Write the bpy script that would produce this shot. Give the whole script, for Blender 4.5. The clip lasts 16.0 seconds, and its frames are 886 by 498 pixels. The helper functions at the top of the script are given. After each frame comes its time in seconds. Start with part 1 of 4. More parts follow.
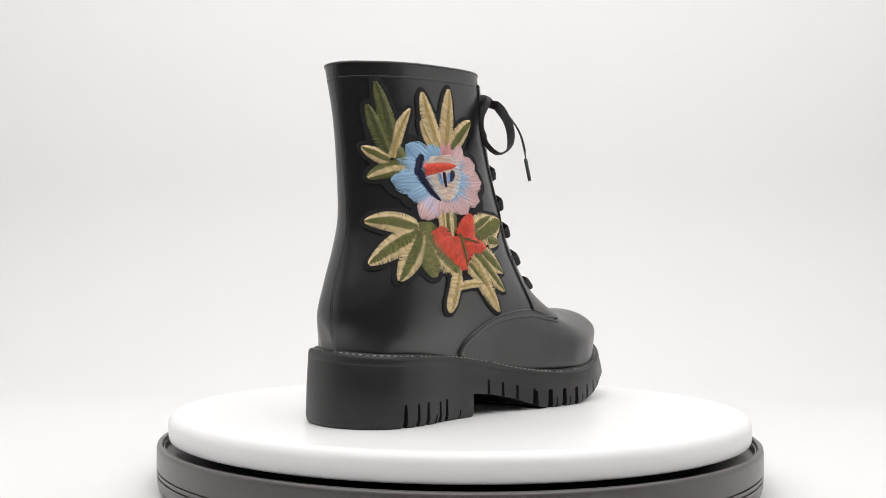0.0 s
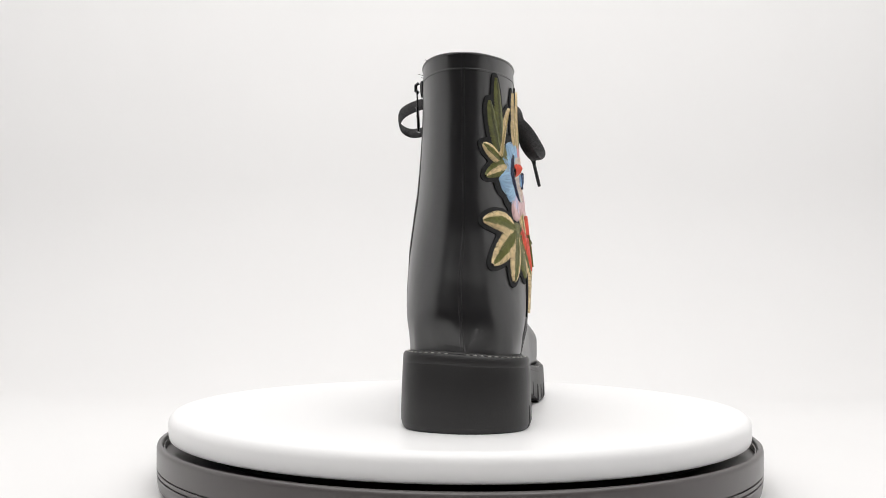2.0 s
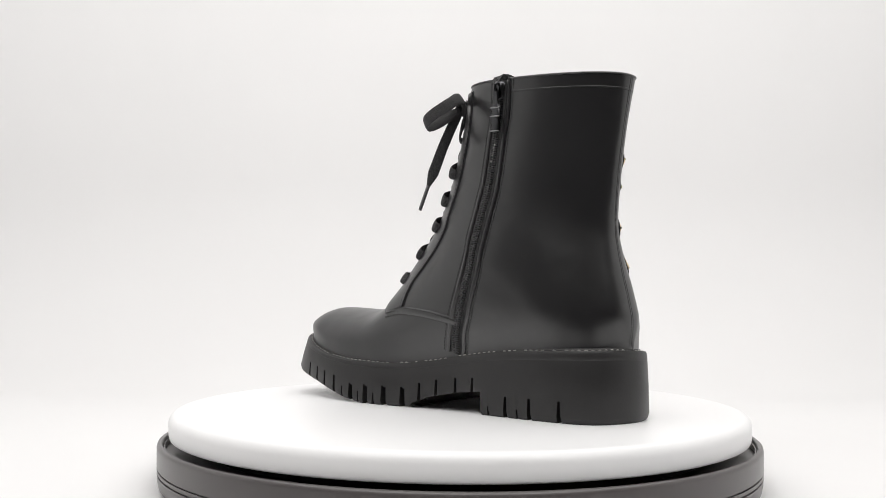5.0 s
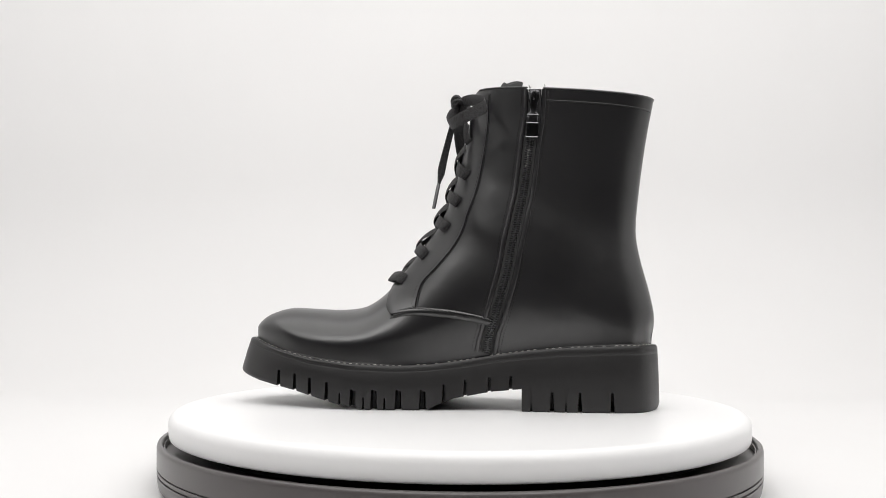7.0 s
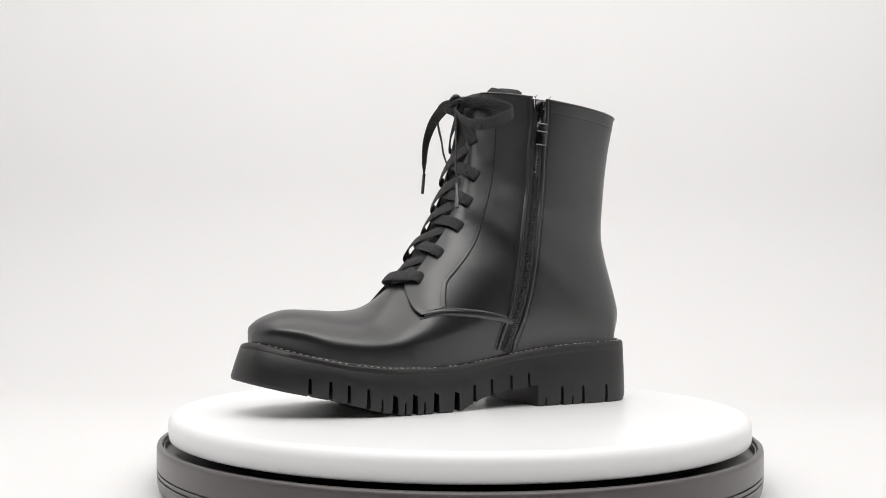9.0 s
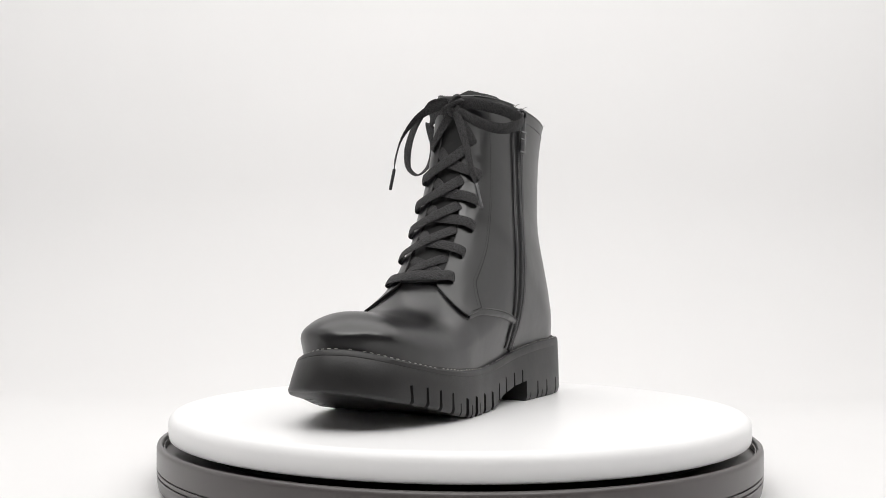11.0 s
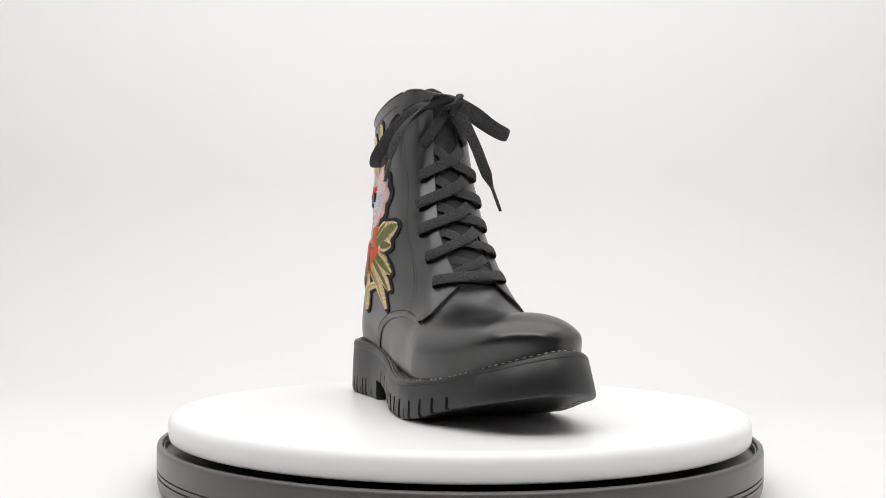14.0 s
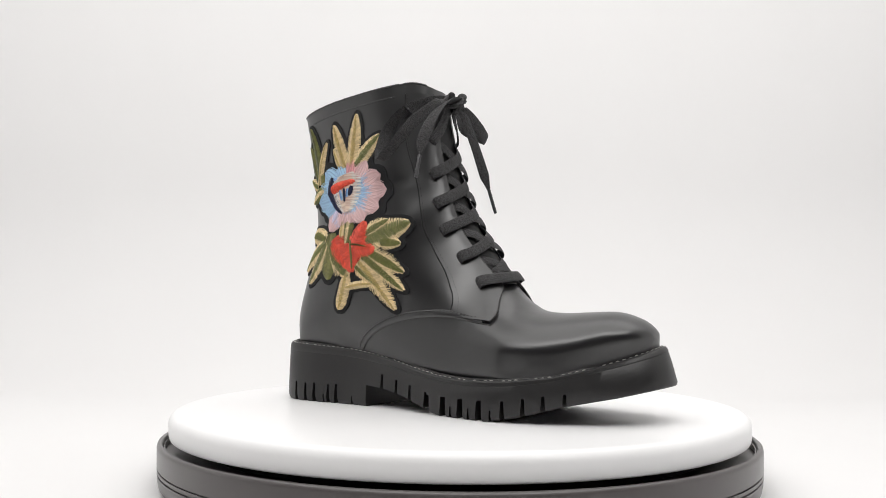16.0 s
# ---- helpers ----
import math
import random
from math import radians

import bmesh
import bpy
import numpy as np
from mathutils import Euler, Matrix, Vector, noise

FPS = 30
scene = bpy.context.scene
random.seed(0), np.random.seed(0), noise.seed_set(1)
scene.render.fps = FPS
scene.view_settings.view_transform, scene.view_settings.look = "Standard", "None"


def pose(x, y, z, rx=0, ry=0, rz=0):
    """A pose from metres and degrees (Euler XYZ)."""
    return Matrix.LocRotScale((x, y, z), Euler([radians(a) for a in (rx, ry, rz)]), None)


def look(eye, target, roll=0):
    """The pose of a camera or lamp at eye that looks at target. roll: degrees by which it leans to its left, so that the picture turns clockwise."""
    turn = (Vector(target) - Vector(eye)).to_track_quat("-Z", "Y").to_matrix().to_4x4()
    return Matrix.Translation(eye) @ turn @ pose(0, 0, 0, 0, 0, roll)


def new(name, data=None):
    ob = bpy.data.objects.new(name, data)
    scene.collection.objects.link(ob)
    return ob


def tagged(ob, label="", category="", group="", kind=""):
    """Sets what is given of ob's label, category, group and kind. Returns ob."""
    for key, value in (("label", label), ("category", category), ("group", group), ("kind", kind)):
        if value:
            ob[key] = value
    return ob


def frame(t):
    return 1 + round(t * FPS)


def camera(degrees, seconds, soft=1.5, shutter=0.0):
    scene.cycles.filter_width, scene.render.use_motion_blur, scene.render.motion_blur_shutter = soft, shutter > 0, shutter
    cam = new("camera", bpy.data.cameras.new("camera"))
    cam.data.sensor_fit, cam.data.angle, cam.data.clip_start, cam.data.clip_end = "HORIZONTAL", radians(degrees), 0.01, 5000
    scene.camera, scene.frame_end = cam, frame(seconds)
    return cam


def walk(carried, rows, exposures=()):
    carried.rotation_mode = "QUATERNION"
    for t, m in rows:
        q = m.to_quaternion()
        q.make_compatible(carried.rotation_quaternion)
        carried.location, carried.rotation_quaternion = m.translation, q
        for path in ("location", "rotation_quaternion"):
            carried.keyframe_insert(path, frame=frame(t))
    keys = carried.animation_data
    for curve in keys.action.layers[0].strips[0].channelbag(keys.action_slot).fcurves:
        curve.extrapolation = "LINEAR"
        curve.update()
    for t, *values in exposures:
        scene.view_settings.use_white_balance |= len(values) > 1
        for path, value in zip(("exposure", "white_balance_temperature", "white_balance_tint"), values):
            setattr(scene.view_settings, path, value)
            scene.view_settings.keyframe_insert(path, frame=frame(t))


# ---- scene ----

# The camera stands still before a small photo tent; all lengths of the boot are in millimetres.
LIFT = 0.047                     # height of the turning plate over the tent's floor
TOE0, SPIN = 55.80, 17.0658      # heading of the toe at the start, degrees, and degrees a second

cam = camera(52.18, 16.0, 0.9)
EYE = (0.0, -0.635, 0.0757 + LIFT)
AIM = (EYE[0] + -0.01803, EYE[1] + 1.0, EYE[2] + 0.05182)
walk(cam, [(0.0, look(EYE, AIM, 0.30)), (16.0, look(EYE, AIM, 0.30))])

# ---- light: the tent's LED panels, and the dim room in front of it ----
world = bpy.data.worlds.new("room_light")
scene.world = world
world.use_nodes = True
world.node_tree.nodes["Background"].inputs[0].default_value = (0.9, 0.95, 1.0, 1)
world.node_tree.nodes["Background"].inputs[1].default_value = 0.22
scene.view_settings.exposure = 0.0


def panel_lamp(name, eye, target, sx, sy, watts, colour=(1, 0.985, 0.97)):
    data = bpy.data.lights.new(name, "AREA")
    data.shape, data.size, data.size_y, data.energy, data.color = "RECTANGLE", sx, sy, watts, colour
    ob = new(name, data)
    ob.matrix_world = look(eye, target)
    return ob


panel_lamp("led_panel_top", (0, -0.10, 0.97), (0, -0.09, 0.0), 1.6, 0.80, 5.6)
panel_lamp("led_panel_front", (0, -0.56, 0.84), (0, 0.0, 0.12), 1.5, 0.22, 5.9)
panel_lamp("led_panel_rear", (0, 0.40, 0.96), (0, 0.64, 0.2), 1.76, 0.2, 2.3)


# ---- materials ----
def material(name, base, rough, metal=0.0, spec=0.5, coat=0.0, coat_rough=0.1):
    m = bpy.data.materials.new(name)
    m.use_nodes = True
    b = m.node_tree.nodes["Principled BSDF"]
    b.inputs["Base Color"].default_value = (*base, 1)
    b.inputs["Roughness"].default_value = rough
    b.inputs["Metallic"].default_value = metal
    b.inputs["Specular IOR Level"].default_value = spec
    b.inputs["Coat Weight"].default_value = coat
    b.inputs["Coat Roughness"].default_value = coat_rough
    return m


def node(m, kind, **values):
    n = m.node_tree.nodes.new(kind)
    for key, value in values.items():
        if key in n.inputs:
            n.inputs[key].default_value = value
    return n


def link(m, a, ai, b, bi):
    m.node_tree.links.new(a.outputs[ai], b.inputs[bi])


def shader(m):
    return m.node_tree.nodes["Principled BSDF"]


def varied(m, low, high, scale, detail=4.0, coord="Object"):
    """Base colour that wanders between two tones."""
    tc = node(m, "ShaderNodeTexCoord")
    nz = node(m, "ShaderNodeTexNoise", Scale=scale, Detail=detail)
    link(m, tc, coord, nz, "Vector")
    ramp = node(m, "ShaderNodeValToRGB")
    ramp.color_ramp.elements[0].position, ramp.color_ramp.elements[0].color = 0.15, (*low, 1)
    ramp.color_ramp.elements[1].position, ramp.color_ramp.elements[1].color = 0.85, (*high, 1)
    link(m, nz, "Fac", ramp, "Fac")
    link(m, ramp, "Color", shader(m), "Base Color")
    return m


def rough_varied(m, low, high, scale):
    tc = node(m, "ShaderNodeTexCoord")
    nz = node(m, "ShaderNodeTexNoise", Scale=scale, Detail=5.0)
    link(m, tc, "Object", nz, "Vector")
    mr = node(m, "ShaderNodeMapRange")
    mr.inputs["From Min"].default_value, mr.inputs["From Max"].default_value = 0.1, 0.9
    mr.inputs["To Min"].default_value, mr.inputs["To Max"].default_value = low, high
    link(m, nz, "Fac", mr, "Value")
    link(m, mr, "Result", shader(m), "Roughness")
    return m


def bumped(m, pieces):
    """Relief from several noises: (scale, height in metres, kind)."""
    tc = node(m, "ShaderNodeTexCoord")
    last = None
    for scale, height, kind in pieces:
        if kind == "voronoi":
            nz, out = node(m, "ShaderNodeTexVoronoi", Scale=scale), "Distance"
        else:
            nz, out = node(m, "ShaderNodeTexNoise", Scale=scale, Detail=3.0), "Fac"
        link(m, tc, "Object", nz, "Vector")
        bp = node(m, "ShaderNodeBump", Strength=1.0, Distance=height)
        link(m, nz, out, bp, "Height")
        if last:
            link(m, last, "Normal", bp, "Normal")
        last = bp
    link(m, last, "Normal", shader(m), "Normal")
    return m


LEATHER = bumped(rough_varied(varied(material("black_leather", (0.013, 0.0124, 0.0134), 0.3, spec=0.95), (0.0058, 0.0054, 0.0060), (0.0085, 0.0079, 0.0087), 18, 1.0), 0.28, 0.36, 22),
                 [(9, 0.0012, "noise"), (24, 0.0006, "noise"), (70, 0.0001, "noise")])
LEATHER_EDGE = bumped(varied(material("cut_leather_edge", (0.02, 0.02, 0.02), 0.55), (0.014, 0.014, 0.014), (0.035, 0.033, 0.032), 300), [(900, 0.0001, "noise")])
RUBBER = bumped(rough_varied(varied(material("black_rubber", (0.016, 0.0152, 0.0154), 0.45, spec=0.48), (0.0135, 0.0128, 0.013), (0.019, 0.018, 0.0183), 40), 0.38, 0.5, 60),
                [(700, 0.00006, "noise"), (40, 0.0002, "noise")])
LINING = bumped(varied(material("black_lining", (0.02, 0.02, 0.02), 0.9), (0.015, 0.015, 0.015), (0.03, 0.03, 0.03), 500), [(1500, 0.0002, "noise")])
TONGUE = bumped(varied(material("dull_black_leather", (0.012, 0.012, 0.012), 0.6, spec=0.3), (0.010, 0.010, 0.010), (0.015, 0.015, 0.015), 60), [(300, 0.0003, "noise"), (40, 0.001, "noise")])
THREAD_BLACK = material("black_thread", (0.012, 0.012, 0.012), 0.6)
THREAD_WHITE = material("pale_welt_thread", (0.5, 0.49, 0.46), 0.7)
FELT = bumped(varied(material("black_felt", (0.010, 0.010, 0.011), 0.95), (0.007, 0.007, 0.008), (0.014, 0.014, 0.015), 900), [(2500, 0.0003, "noise")])
GUNMETAL = material("dark_metal", (0.07, 0.07, 0.073), 0.24, metal=1.0)
# lighter metal whose colour stands in for highlights on the zip pull
GLINT_METAL = material("light_glint_metal", (0.2, 0.2, 0.205), 0.35, metal=1.0)
ZIP_TEETH = material("black_zip_teeth", (0.045, 0.045, 0.047), 0.3, spec=0.7)
PLATE = bumped(varied(material("white_acrylic", (0.9, 0.9, 0.9), 0.35), (0.89, 0.89, 0.895), (0.91, 0.905, 0.905), 6), [(300, 0.00003, "noise")])
BASE_BLACK = bumped(rough_varied(varied(material("satin_black_base", (0.085, 0.077, 0.076), 0.3, spec=0.6), (0.076, 0.068, 0.067), (0.094, 0.085, 0.084), 15), 0.29, 0.36, 30), [(800, 0.00002, "noise")])
TENT = bumped(varied(material("white_backdrop_sheet", (0.8, 0.8, 0.8), 0.75), (0.785, 0.78, 0.78), (0.815, 0.81, 0.81), 2.5), [(3, 0.004, "noise"), (400, 0.00006, "noise")])
TENT_SIDE = bumped(varied(material("silver_white_cloth", (0.75, 0.75, 0.75), 0.6), (0.72, 0.72, 0.72), (0.78, 0.78, 0.78), 3), [(5, 0.004, "noise")])
ROOM = bumped(varied(material("dim_room_paint", (0.45, 0.44, 0.44), 0.8), (0.41, 0.40, 0.40), (0.49, 0.48, 0.48), 1.5), [(60, 0.0005, "noise")])
ROOM_FLOOR = bumped(varied(material("dim_room_floor", (0.12, 0.1, 0.08), 0.6), (0.1, 0.085, 0.07), (0.15, 0.12, 0.1), 4), [(30, 0.0005, "noise")])


def lace_material():
    """Woven black cord: fine diagonal ribs."""
    m = material("black_woven_lace", (0.02, 0.02, 0.02), 0.75)
    tc = node(m, "ShaderNodeTexCoord")
    ck = node(m, "ShaderNodeTexVoronoi", Scale=1050.0)
    link(m, tc, "Object", ck, "Vector")
    ramp = node(m, "ShaderNodeValToRGB")
    ramp.color_ramp.elements[0].color, ramp.color_ramp.elements[1].color = (0.050, 0.048, 0.050, 1), (0.005, 0.005, 0.005, 1)
    link(m, ck, "Distance", ramp, "Fac")
    link(m, ramp, "Color", shader(m), "Base Color")
    bp = node(m, "ShaderNodeBump", Strength=1.0, Distance=0.0005)
    bp.invert = True
    link(m, ck, "Distance", bp, "Height")
    link(m, bp, "Normal", shader(m), "Normal")
    return m


LACE = lace_material()


# ---- helpers for meshes ----
MM = 0.001


def smooth(t):
    return t * t * (3 - 2 * t)


def spline(points, n, closed=False):
    """Catmull-Rom through points (any dimension), n samples."""
    p = [np.array(q, float) for q in points]
    m = len(p) if closed else len(p) - 1
    out = []
    for k in range(n):
        u = k / n * m if closed else k / (n - 1) * m
        i = min(int(u), m - 1)
        f = u - i
        if closed:
            a, b, c, d = (p[(i + j) % len(p)] for j in (-1, 0, 1, 2))
        else:
            b, c = p[i], p[i + 1]
            a = p[i - 1] if i else 2 * b - c
            d = p[i + 2] if i + 2 < len(p) else 2 * c - b
        out.append(0.5 * (2 * b + (c - a) * f + (2 * a - 5 * b + 4 * c - d) * f * f + (3 * b - a - 3 * c + d) * f ** 3))
    return out


def even(points, n, closed=False):
    """Resample a polyline to n even steps."""
    p = np.array(points, float)
    if closed:
        p = np.vstack([p, p[:1]])
    s = np.r_[0, np.cumsum(np.linalg.norm(np.diff(p, axis=0), axis=1))]
    u = np.linspace(0, s[-1], n + 1)[:-1] if closed else np.linspace(0, s[-1], n)
    return np.stack([np.interp(u, s, p[:, k]) for k in range(p.shape[1])], 1)


def interp(table, x):
    """Value at x from ((x, v), ...) in rising x."""
    xs, vs = zip(*table)
    return float(np.interp(x, xs, vs))


def part(name, bm, mat, parent, label="", shade=True):
    me = bpy.data.meshes.new(name)
    bmesh.ops.recalc_face_normals(bm, faces=bm.faces)
    bm.to_mesh(me)
    bm.free()
    if shade:
        me.polygons.foreach_set("use_smooth", [True] * len(me.polygons))
        me.set_sharp_from_angle(angle=radians(42))
    for one in (mat if isinstance(mat, (list, tuple)) else [mat]):
        me.materials.append(one)
    ob = new(name, me)
    ob.parent = parent
    return tagged(ob, label=label)


def rings(bm, loops, close_ring=True, cap_start=False, cap_end=False):
    """Quads between loops of points (metres)."""
    vs = [[bm.verts.new(p) for p in loop] for loop in loops]
    n = len(vs[0])
    for a, b in zip(vs, vs[1:]):
        for i in range(n if close_ring else n - 1):
            j = (i + 1) % n
            bm.faces.new((a[i], a[j], b[j], b[i]))
    if cap_start:
        bm.faces.new(vs[0][::-1])
    if cap_end:
        bm.faces.new(vs[-1])
    return vs


def lathe(bm, profile, n=160, closed=True):
    loops = [[(r * math.cos(2 * math.pi * k / n), r * math.sin(2 * math.pi * k / n), z) for k in range(n)] for r, z in profile]
    rings(bm, loops, True, closed, closed)


def tube(bm, path, radius, n=8, flat=1.0, side=None, taper=None):
    """A round or flattened tube along points (metres). side: a direction for the flat's width at each point."""
    pts = [Vector(p) for p in path]
    loops = []
    up = Vector((0, 0, 1))
    for i, p in enumerate(pts):
        d = (pts[min(i + 1, len(pts) - 1)] - pts[max(i - 1, 0)]).normalized()
        s = Vector(side[i]) if side is not None else up.cross(d)
        s = s - d * s.dot(d)
        if s.length < 1e-6:
            s = d.orthogonal()
        s.normalize()
        t = d.cross(s)
        r = radius * (taper[i] if taper is not None else 1.0)
        loops.append([p + s * r * math.cos(2 * math.pi * k / n) + t * r * flat * math.sin(2 * math.pi * k / n) for k in range(n)])
    rings(bm, loops, True, True, True)


def thing(name, label, category, group="", kind=""):
    return tagged(new(name), label, category, group, kind)


# ---- the tent and the room before it ----
def sheet(name, corners, mat, thick, label, category):
    """A flat wall of some thickness; corners run round its inner face."""
    bm = bmesh.new()
    c = [Vector(p) for p in corners]
    n = (c[1] - c[0]).cross(c[2] - c[0]).normalized() * -thick
    rings(bm, [c, [p + n for p in c]], True, True, True)
    return tagged(part(name, bm, mat, None), label, category, kind="structure")


def backdrop():
    """One white sheet: floor, wide curve, rear wall."""
    prof = [(-0.56, 0.0), (0.0, 0.0), (0.42, 0.0)]
    prof += [(0.42 + 0.30 * math.sin(a), 0.30 - 0.30 * math.cos(a)) for a in np.linspace(0.08, math.pi / 2, 24)]
    prof += [(0.72, 0.7), (0.72, 1.0)]
    bm = bmesh.new()
    loops = []
    for y, z in prof:
        loops.append([(x, y, z) for x in np.linspace(-0.92, 0.92, 9)])
    under = [[(x, y + (0.004 if z > 0.05 else 0), z - 0.004) for x, y, z in loop] for loop in loops]
    rings(bm, loops, False)
    rings(bm, under, False)
    tagged(part("backdrop", bm, TENT, None), "seamless white backdrop sheet curving up behind the turntable", "backdrop", kind="structure")


def tent():
    sheet("wall_left", [(-0.92, -0.40, 0), (-0.92, 0.73, 0), (-0.92, 0.73, 1.0), (-0.92, -0.40, 1.0)], TENT_SIDE, 0.006, "white cloth side of the photo tent", "wall")
    sheet("wall_right", [(0.92, 0.73, 0), (0.92, -0.40, 0), (0.92, -0.40, 1.0), (0.92, 0.73, 1.0)], TENT_SIDE, 0.006, "white cloth side of the photo tent", "wall")
    sheet("ceiling", [(-0.93, -0.52, 1.0), (-0.93, 0.73, 1.0), (0.93, 0.73, 1.0), (0.93, -0.52, 1.0)], TENT_SIDE, 0.006, "white cloth top of the photo tent", "ceiling")
    x, y0, y1, z0, z1 = 2.2, -3.0, 1.6, -0.8, 1.9
    sheet("floor", [(-x, y0, z0), (x, y0, z0), (x, y1, z0), (-x, y1, z0)], ROOM_FLOOR, 0.05, "dim floor of the studio room", "floor")
    sheet("ceiling_room", [(-x, y0, z1), (-x, y1, z1), (x, y1, z1), (x, y0, z1)], ROOM, 0.05, "dim ceiling of the studio room", "ceiling")
    sheet("wall_south", [(-x, y0, z0), (-x, y0, z1), (x, y0, z1), (x, y0, z0)], ROOM, 0.05, "dim wall of the studio room", "wall")
    sheet("wall_north", [(-x, y1, z0), (x, y1, z0), (x, y1, z1), (-x, y1, z1)], ROOM, 0.05, "dim wall of the studio room", "wall")
    sheet("wall_west", [(-x, y0, z0), (-x, y1, z0), (-x, y1, z1), (-x, y0, z1)], ROOM, 0.05, "dim wall of the studio room", "wall")
    sheet("wall_east", [(x, y0, z0), (x, y0, z1), (x, y1, z1), (x, y1, z0)], ROOM, 0.05, "dim wall of the studio room", "wall")
    bm = bmesh.new()
    rings(bm, [[(sx * 0.94, sy, z) for sx, sy in ((-1, -0.58), (1, -0.58), (1, 0.76), (-1, 0.76))] for z in (-0.03, -0.006)], True, True, True)
    rings(bm, [[(sx * 0.88, sy, z) for sx, sy in ((-1, -0.5), (1, -0.5), (1, 0.7), (-1, 0.7))] for z in (-0.8, -0.03)], True, True, True)
    tagged(part("bench", bm, ROOM, None), "plain bench under the photo tent", "bench")


backdrop()
tent()


# ---- turntable ----
turntable = thing("turntable", "round motorised turntable with white plate on black base", "turntable")


def turntable_parts():
    bm = bmesh.new()
    z = -LIFT
    lathe(bm, [(0.150, z), (0.192, z), (0.1968, z + 0.0008), (0.1988, z + 0.003), (0.1996, z + 0.007),
               (0.1999, -0.0362), (0.1989, -0.0359), (0.1989, -0.0353), (0.1999, -0.0350),
               (0.2000, -0.0331), (0.1990, -0.0328), (0.1990, -0.0322), (0.2000, -0.0319),
               (0.2002, -0.0204), (0.1998, -0.0186), (0.1988, -0.0178), (0.1974, -0.0176), (0.1967, -0.0180),
               (0.1963, -0.0190), (0.1960, -0.0255), (0.150, -0.0258)], 200)
    part("base", bm, BASE_BLACK, turntable, "satin black round base with two fine grooves")
    bm = bmesh.new()
    lathe(bm, [(0.05, -0.0256), (0.170, -0.0256), (0.172, -0.0160), (0.05, -0.0160)], 96)
    part("spindle", bm, LINING, turntable)
    # added ring that sets the tone of the shaded gap between plate and base
    bm = bmesh.new()
    lathe(bm, [(0.174, -0.0253), (0.1956, -0.0250), (0.1957, -0.0200), (0.1950, -0.0200), (0.1948, -0.0240), (0.174, -0.0243)], 160)
    part("gap_ring", bm, BASE_BLACK, turntable, "ring added in the shaded gap under the plate")
    bm = bmesh.new()
    lathe(bm, [(0.06, -0.0157), (0.1912, -0.0157), (0.1926, -0.0150), (0.1931, -0.0137), (0.1935, -0.0064)] +
              [(0.1875 + 0.0060 * math.cos(a), -0.0060 + 0.0060 * math.sin(a)) for a in np.linspace(0.1, math.pi / 2, 14)] + [(0.12, 0.0), (0.02, 0.0)], 200)
    return part("plate", bm, PLATE, turntable, "thick white round turning plate")


turntable.location = (0, 0, LIFT)
plate = turntable_parts()


# ---- boot ----
boot = thing("boot", "black leather lace-up ankle boot with floral embroidery, on the white plate", "boot")

# sections of the upper: front/top point, back/bottom point (x, z), half width, middle y, squareness at top and bottom
SECTIONS = [
    ((146.0, 50.5), (146.0, 39), 4.5, -12, 2.0, 2.0), ((145.0, 54.6), (145.0, 36), 14, -12, 2.0, 2.4), ((142.0, 58.3), (142.0, 33), 21, -11.5, 2.0, 3.0),
    ((135.0, 62.6), (135.0, 29), 28.5, -11, 2.0, 3.6), ((122.0, 66.3), (122.0, 23), 35.5, -11, 2.0, 4), ((105.0, 66), (105.0, 18), 41, -11.5, 1.95, 4.5),
    ((87.0, 65.2), (85.0, 16), 45.5, -12.5, 1.9, 4.5), ((70.0, 67), (62.0, 15), 47, -13, 1.85, 4.5), ((58.0, 73), (38.0, 15), 45, -11, 1.85, 4.5),
    ((48.0, 82), (10.0, 14), 42, -9, 1.9, 4.5), ((36.0, 96), (-25.0, 16), 40, -7, 2.0, 4.5), ((25.0, 110), (-62.0, 20), 39, -6, 2.1, 4),
    ((16.0, 122), (-98.0, 22), 38.5, -5.5, 2.2, 3.6), ((10.0, 133), (-124.0, 24), 38, -5.5, 2.3, 3.3), ((6.0, 142), (-134.0, 34), 37.5, -5.5, 2.4, 3.0),
    ((2.5, 152), (-134.5, 58), 35.5, -5.5, 2.4, 2.6), ((0.0, 160), (-131.0, 78), 33.8, -5.5, 2.4, 2.35), ((-2.0, 168), (-125.0, 101), 31.8, -5.5, 2.4, 2.2),
    ((-4.0, 176), (-122.0, 121), 30.6, -5.5, 2.4, 2.1), ((-6.0, 186), (-124.5, 150), 29.3, -5.5, 2.4, 2.05), ((-8.5, 200), (-129.0, 182), 28.3, -5.5, 2.4, 2.05),
    ((-11.0, 220), (-134.5, 211.5), 28.0, -5.2, 2.4, 2.3)]
AXIS = Vector((-70 * MM, -6 * MM, 0))


# outline of the outsole seen from above (x, y), and its top and bottom heights along x
OUTLINE = [(-137, -4), (-133, -22.8), (-121.4, -36.6), (-100, -42.3), (-60, -42.3), (-20, -47.8), (20, -58.2), (55, -64.3), (85, -62.1), (109.3, -54.6), (131, -45), (147, -31.5),
           (154.4, -12.5), (149.5, 8), (134.5, 22.7), (111.7, 32.3), (85, 38.3), (55, 38.7), (20, 34.9), (-20, 32.2), (-60, 33.3), (-100, 33.1), (-121.2, 28.3), (-132, 14.4)]
WELT = [(-140, 44), (-110, 43.5), (-72, 42), (-50, 40), (-28, 37), (-6, 33), (17, 30), (39, 29), (70, 30), (97, 33), (120, 38), (136, 42), (151, 46), (158, 48)]
UNDER = [(-140, 0), (-60, 0), (0, 0), (15, 0), (58, 0), (76, 3), (93, 7.5), (108, 11.5), (134, 17), (157, 23), (162, 25)]


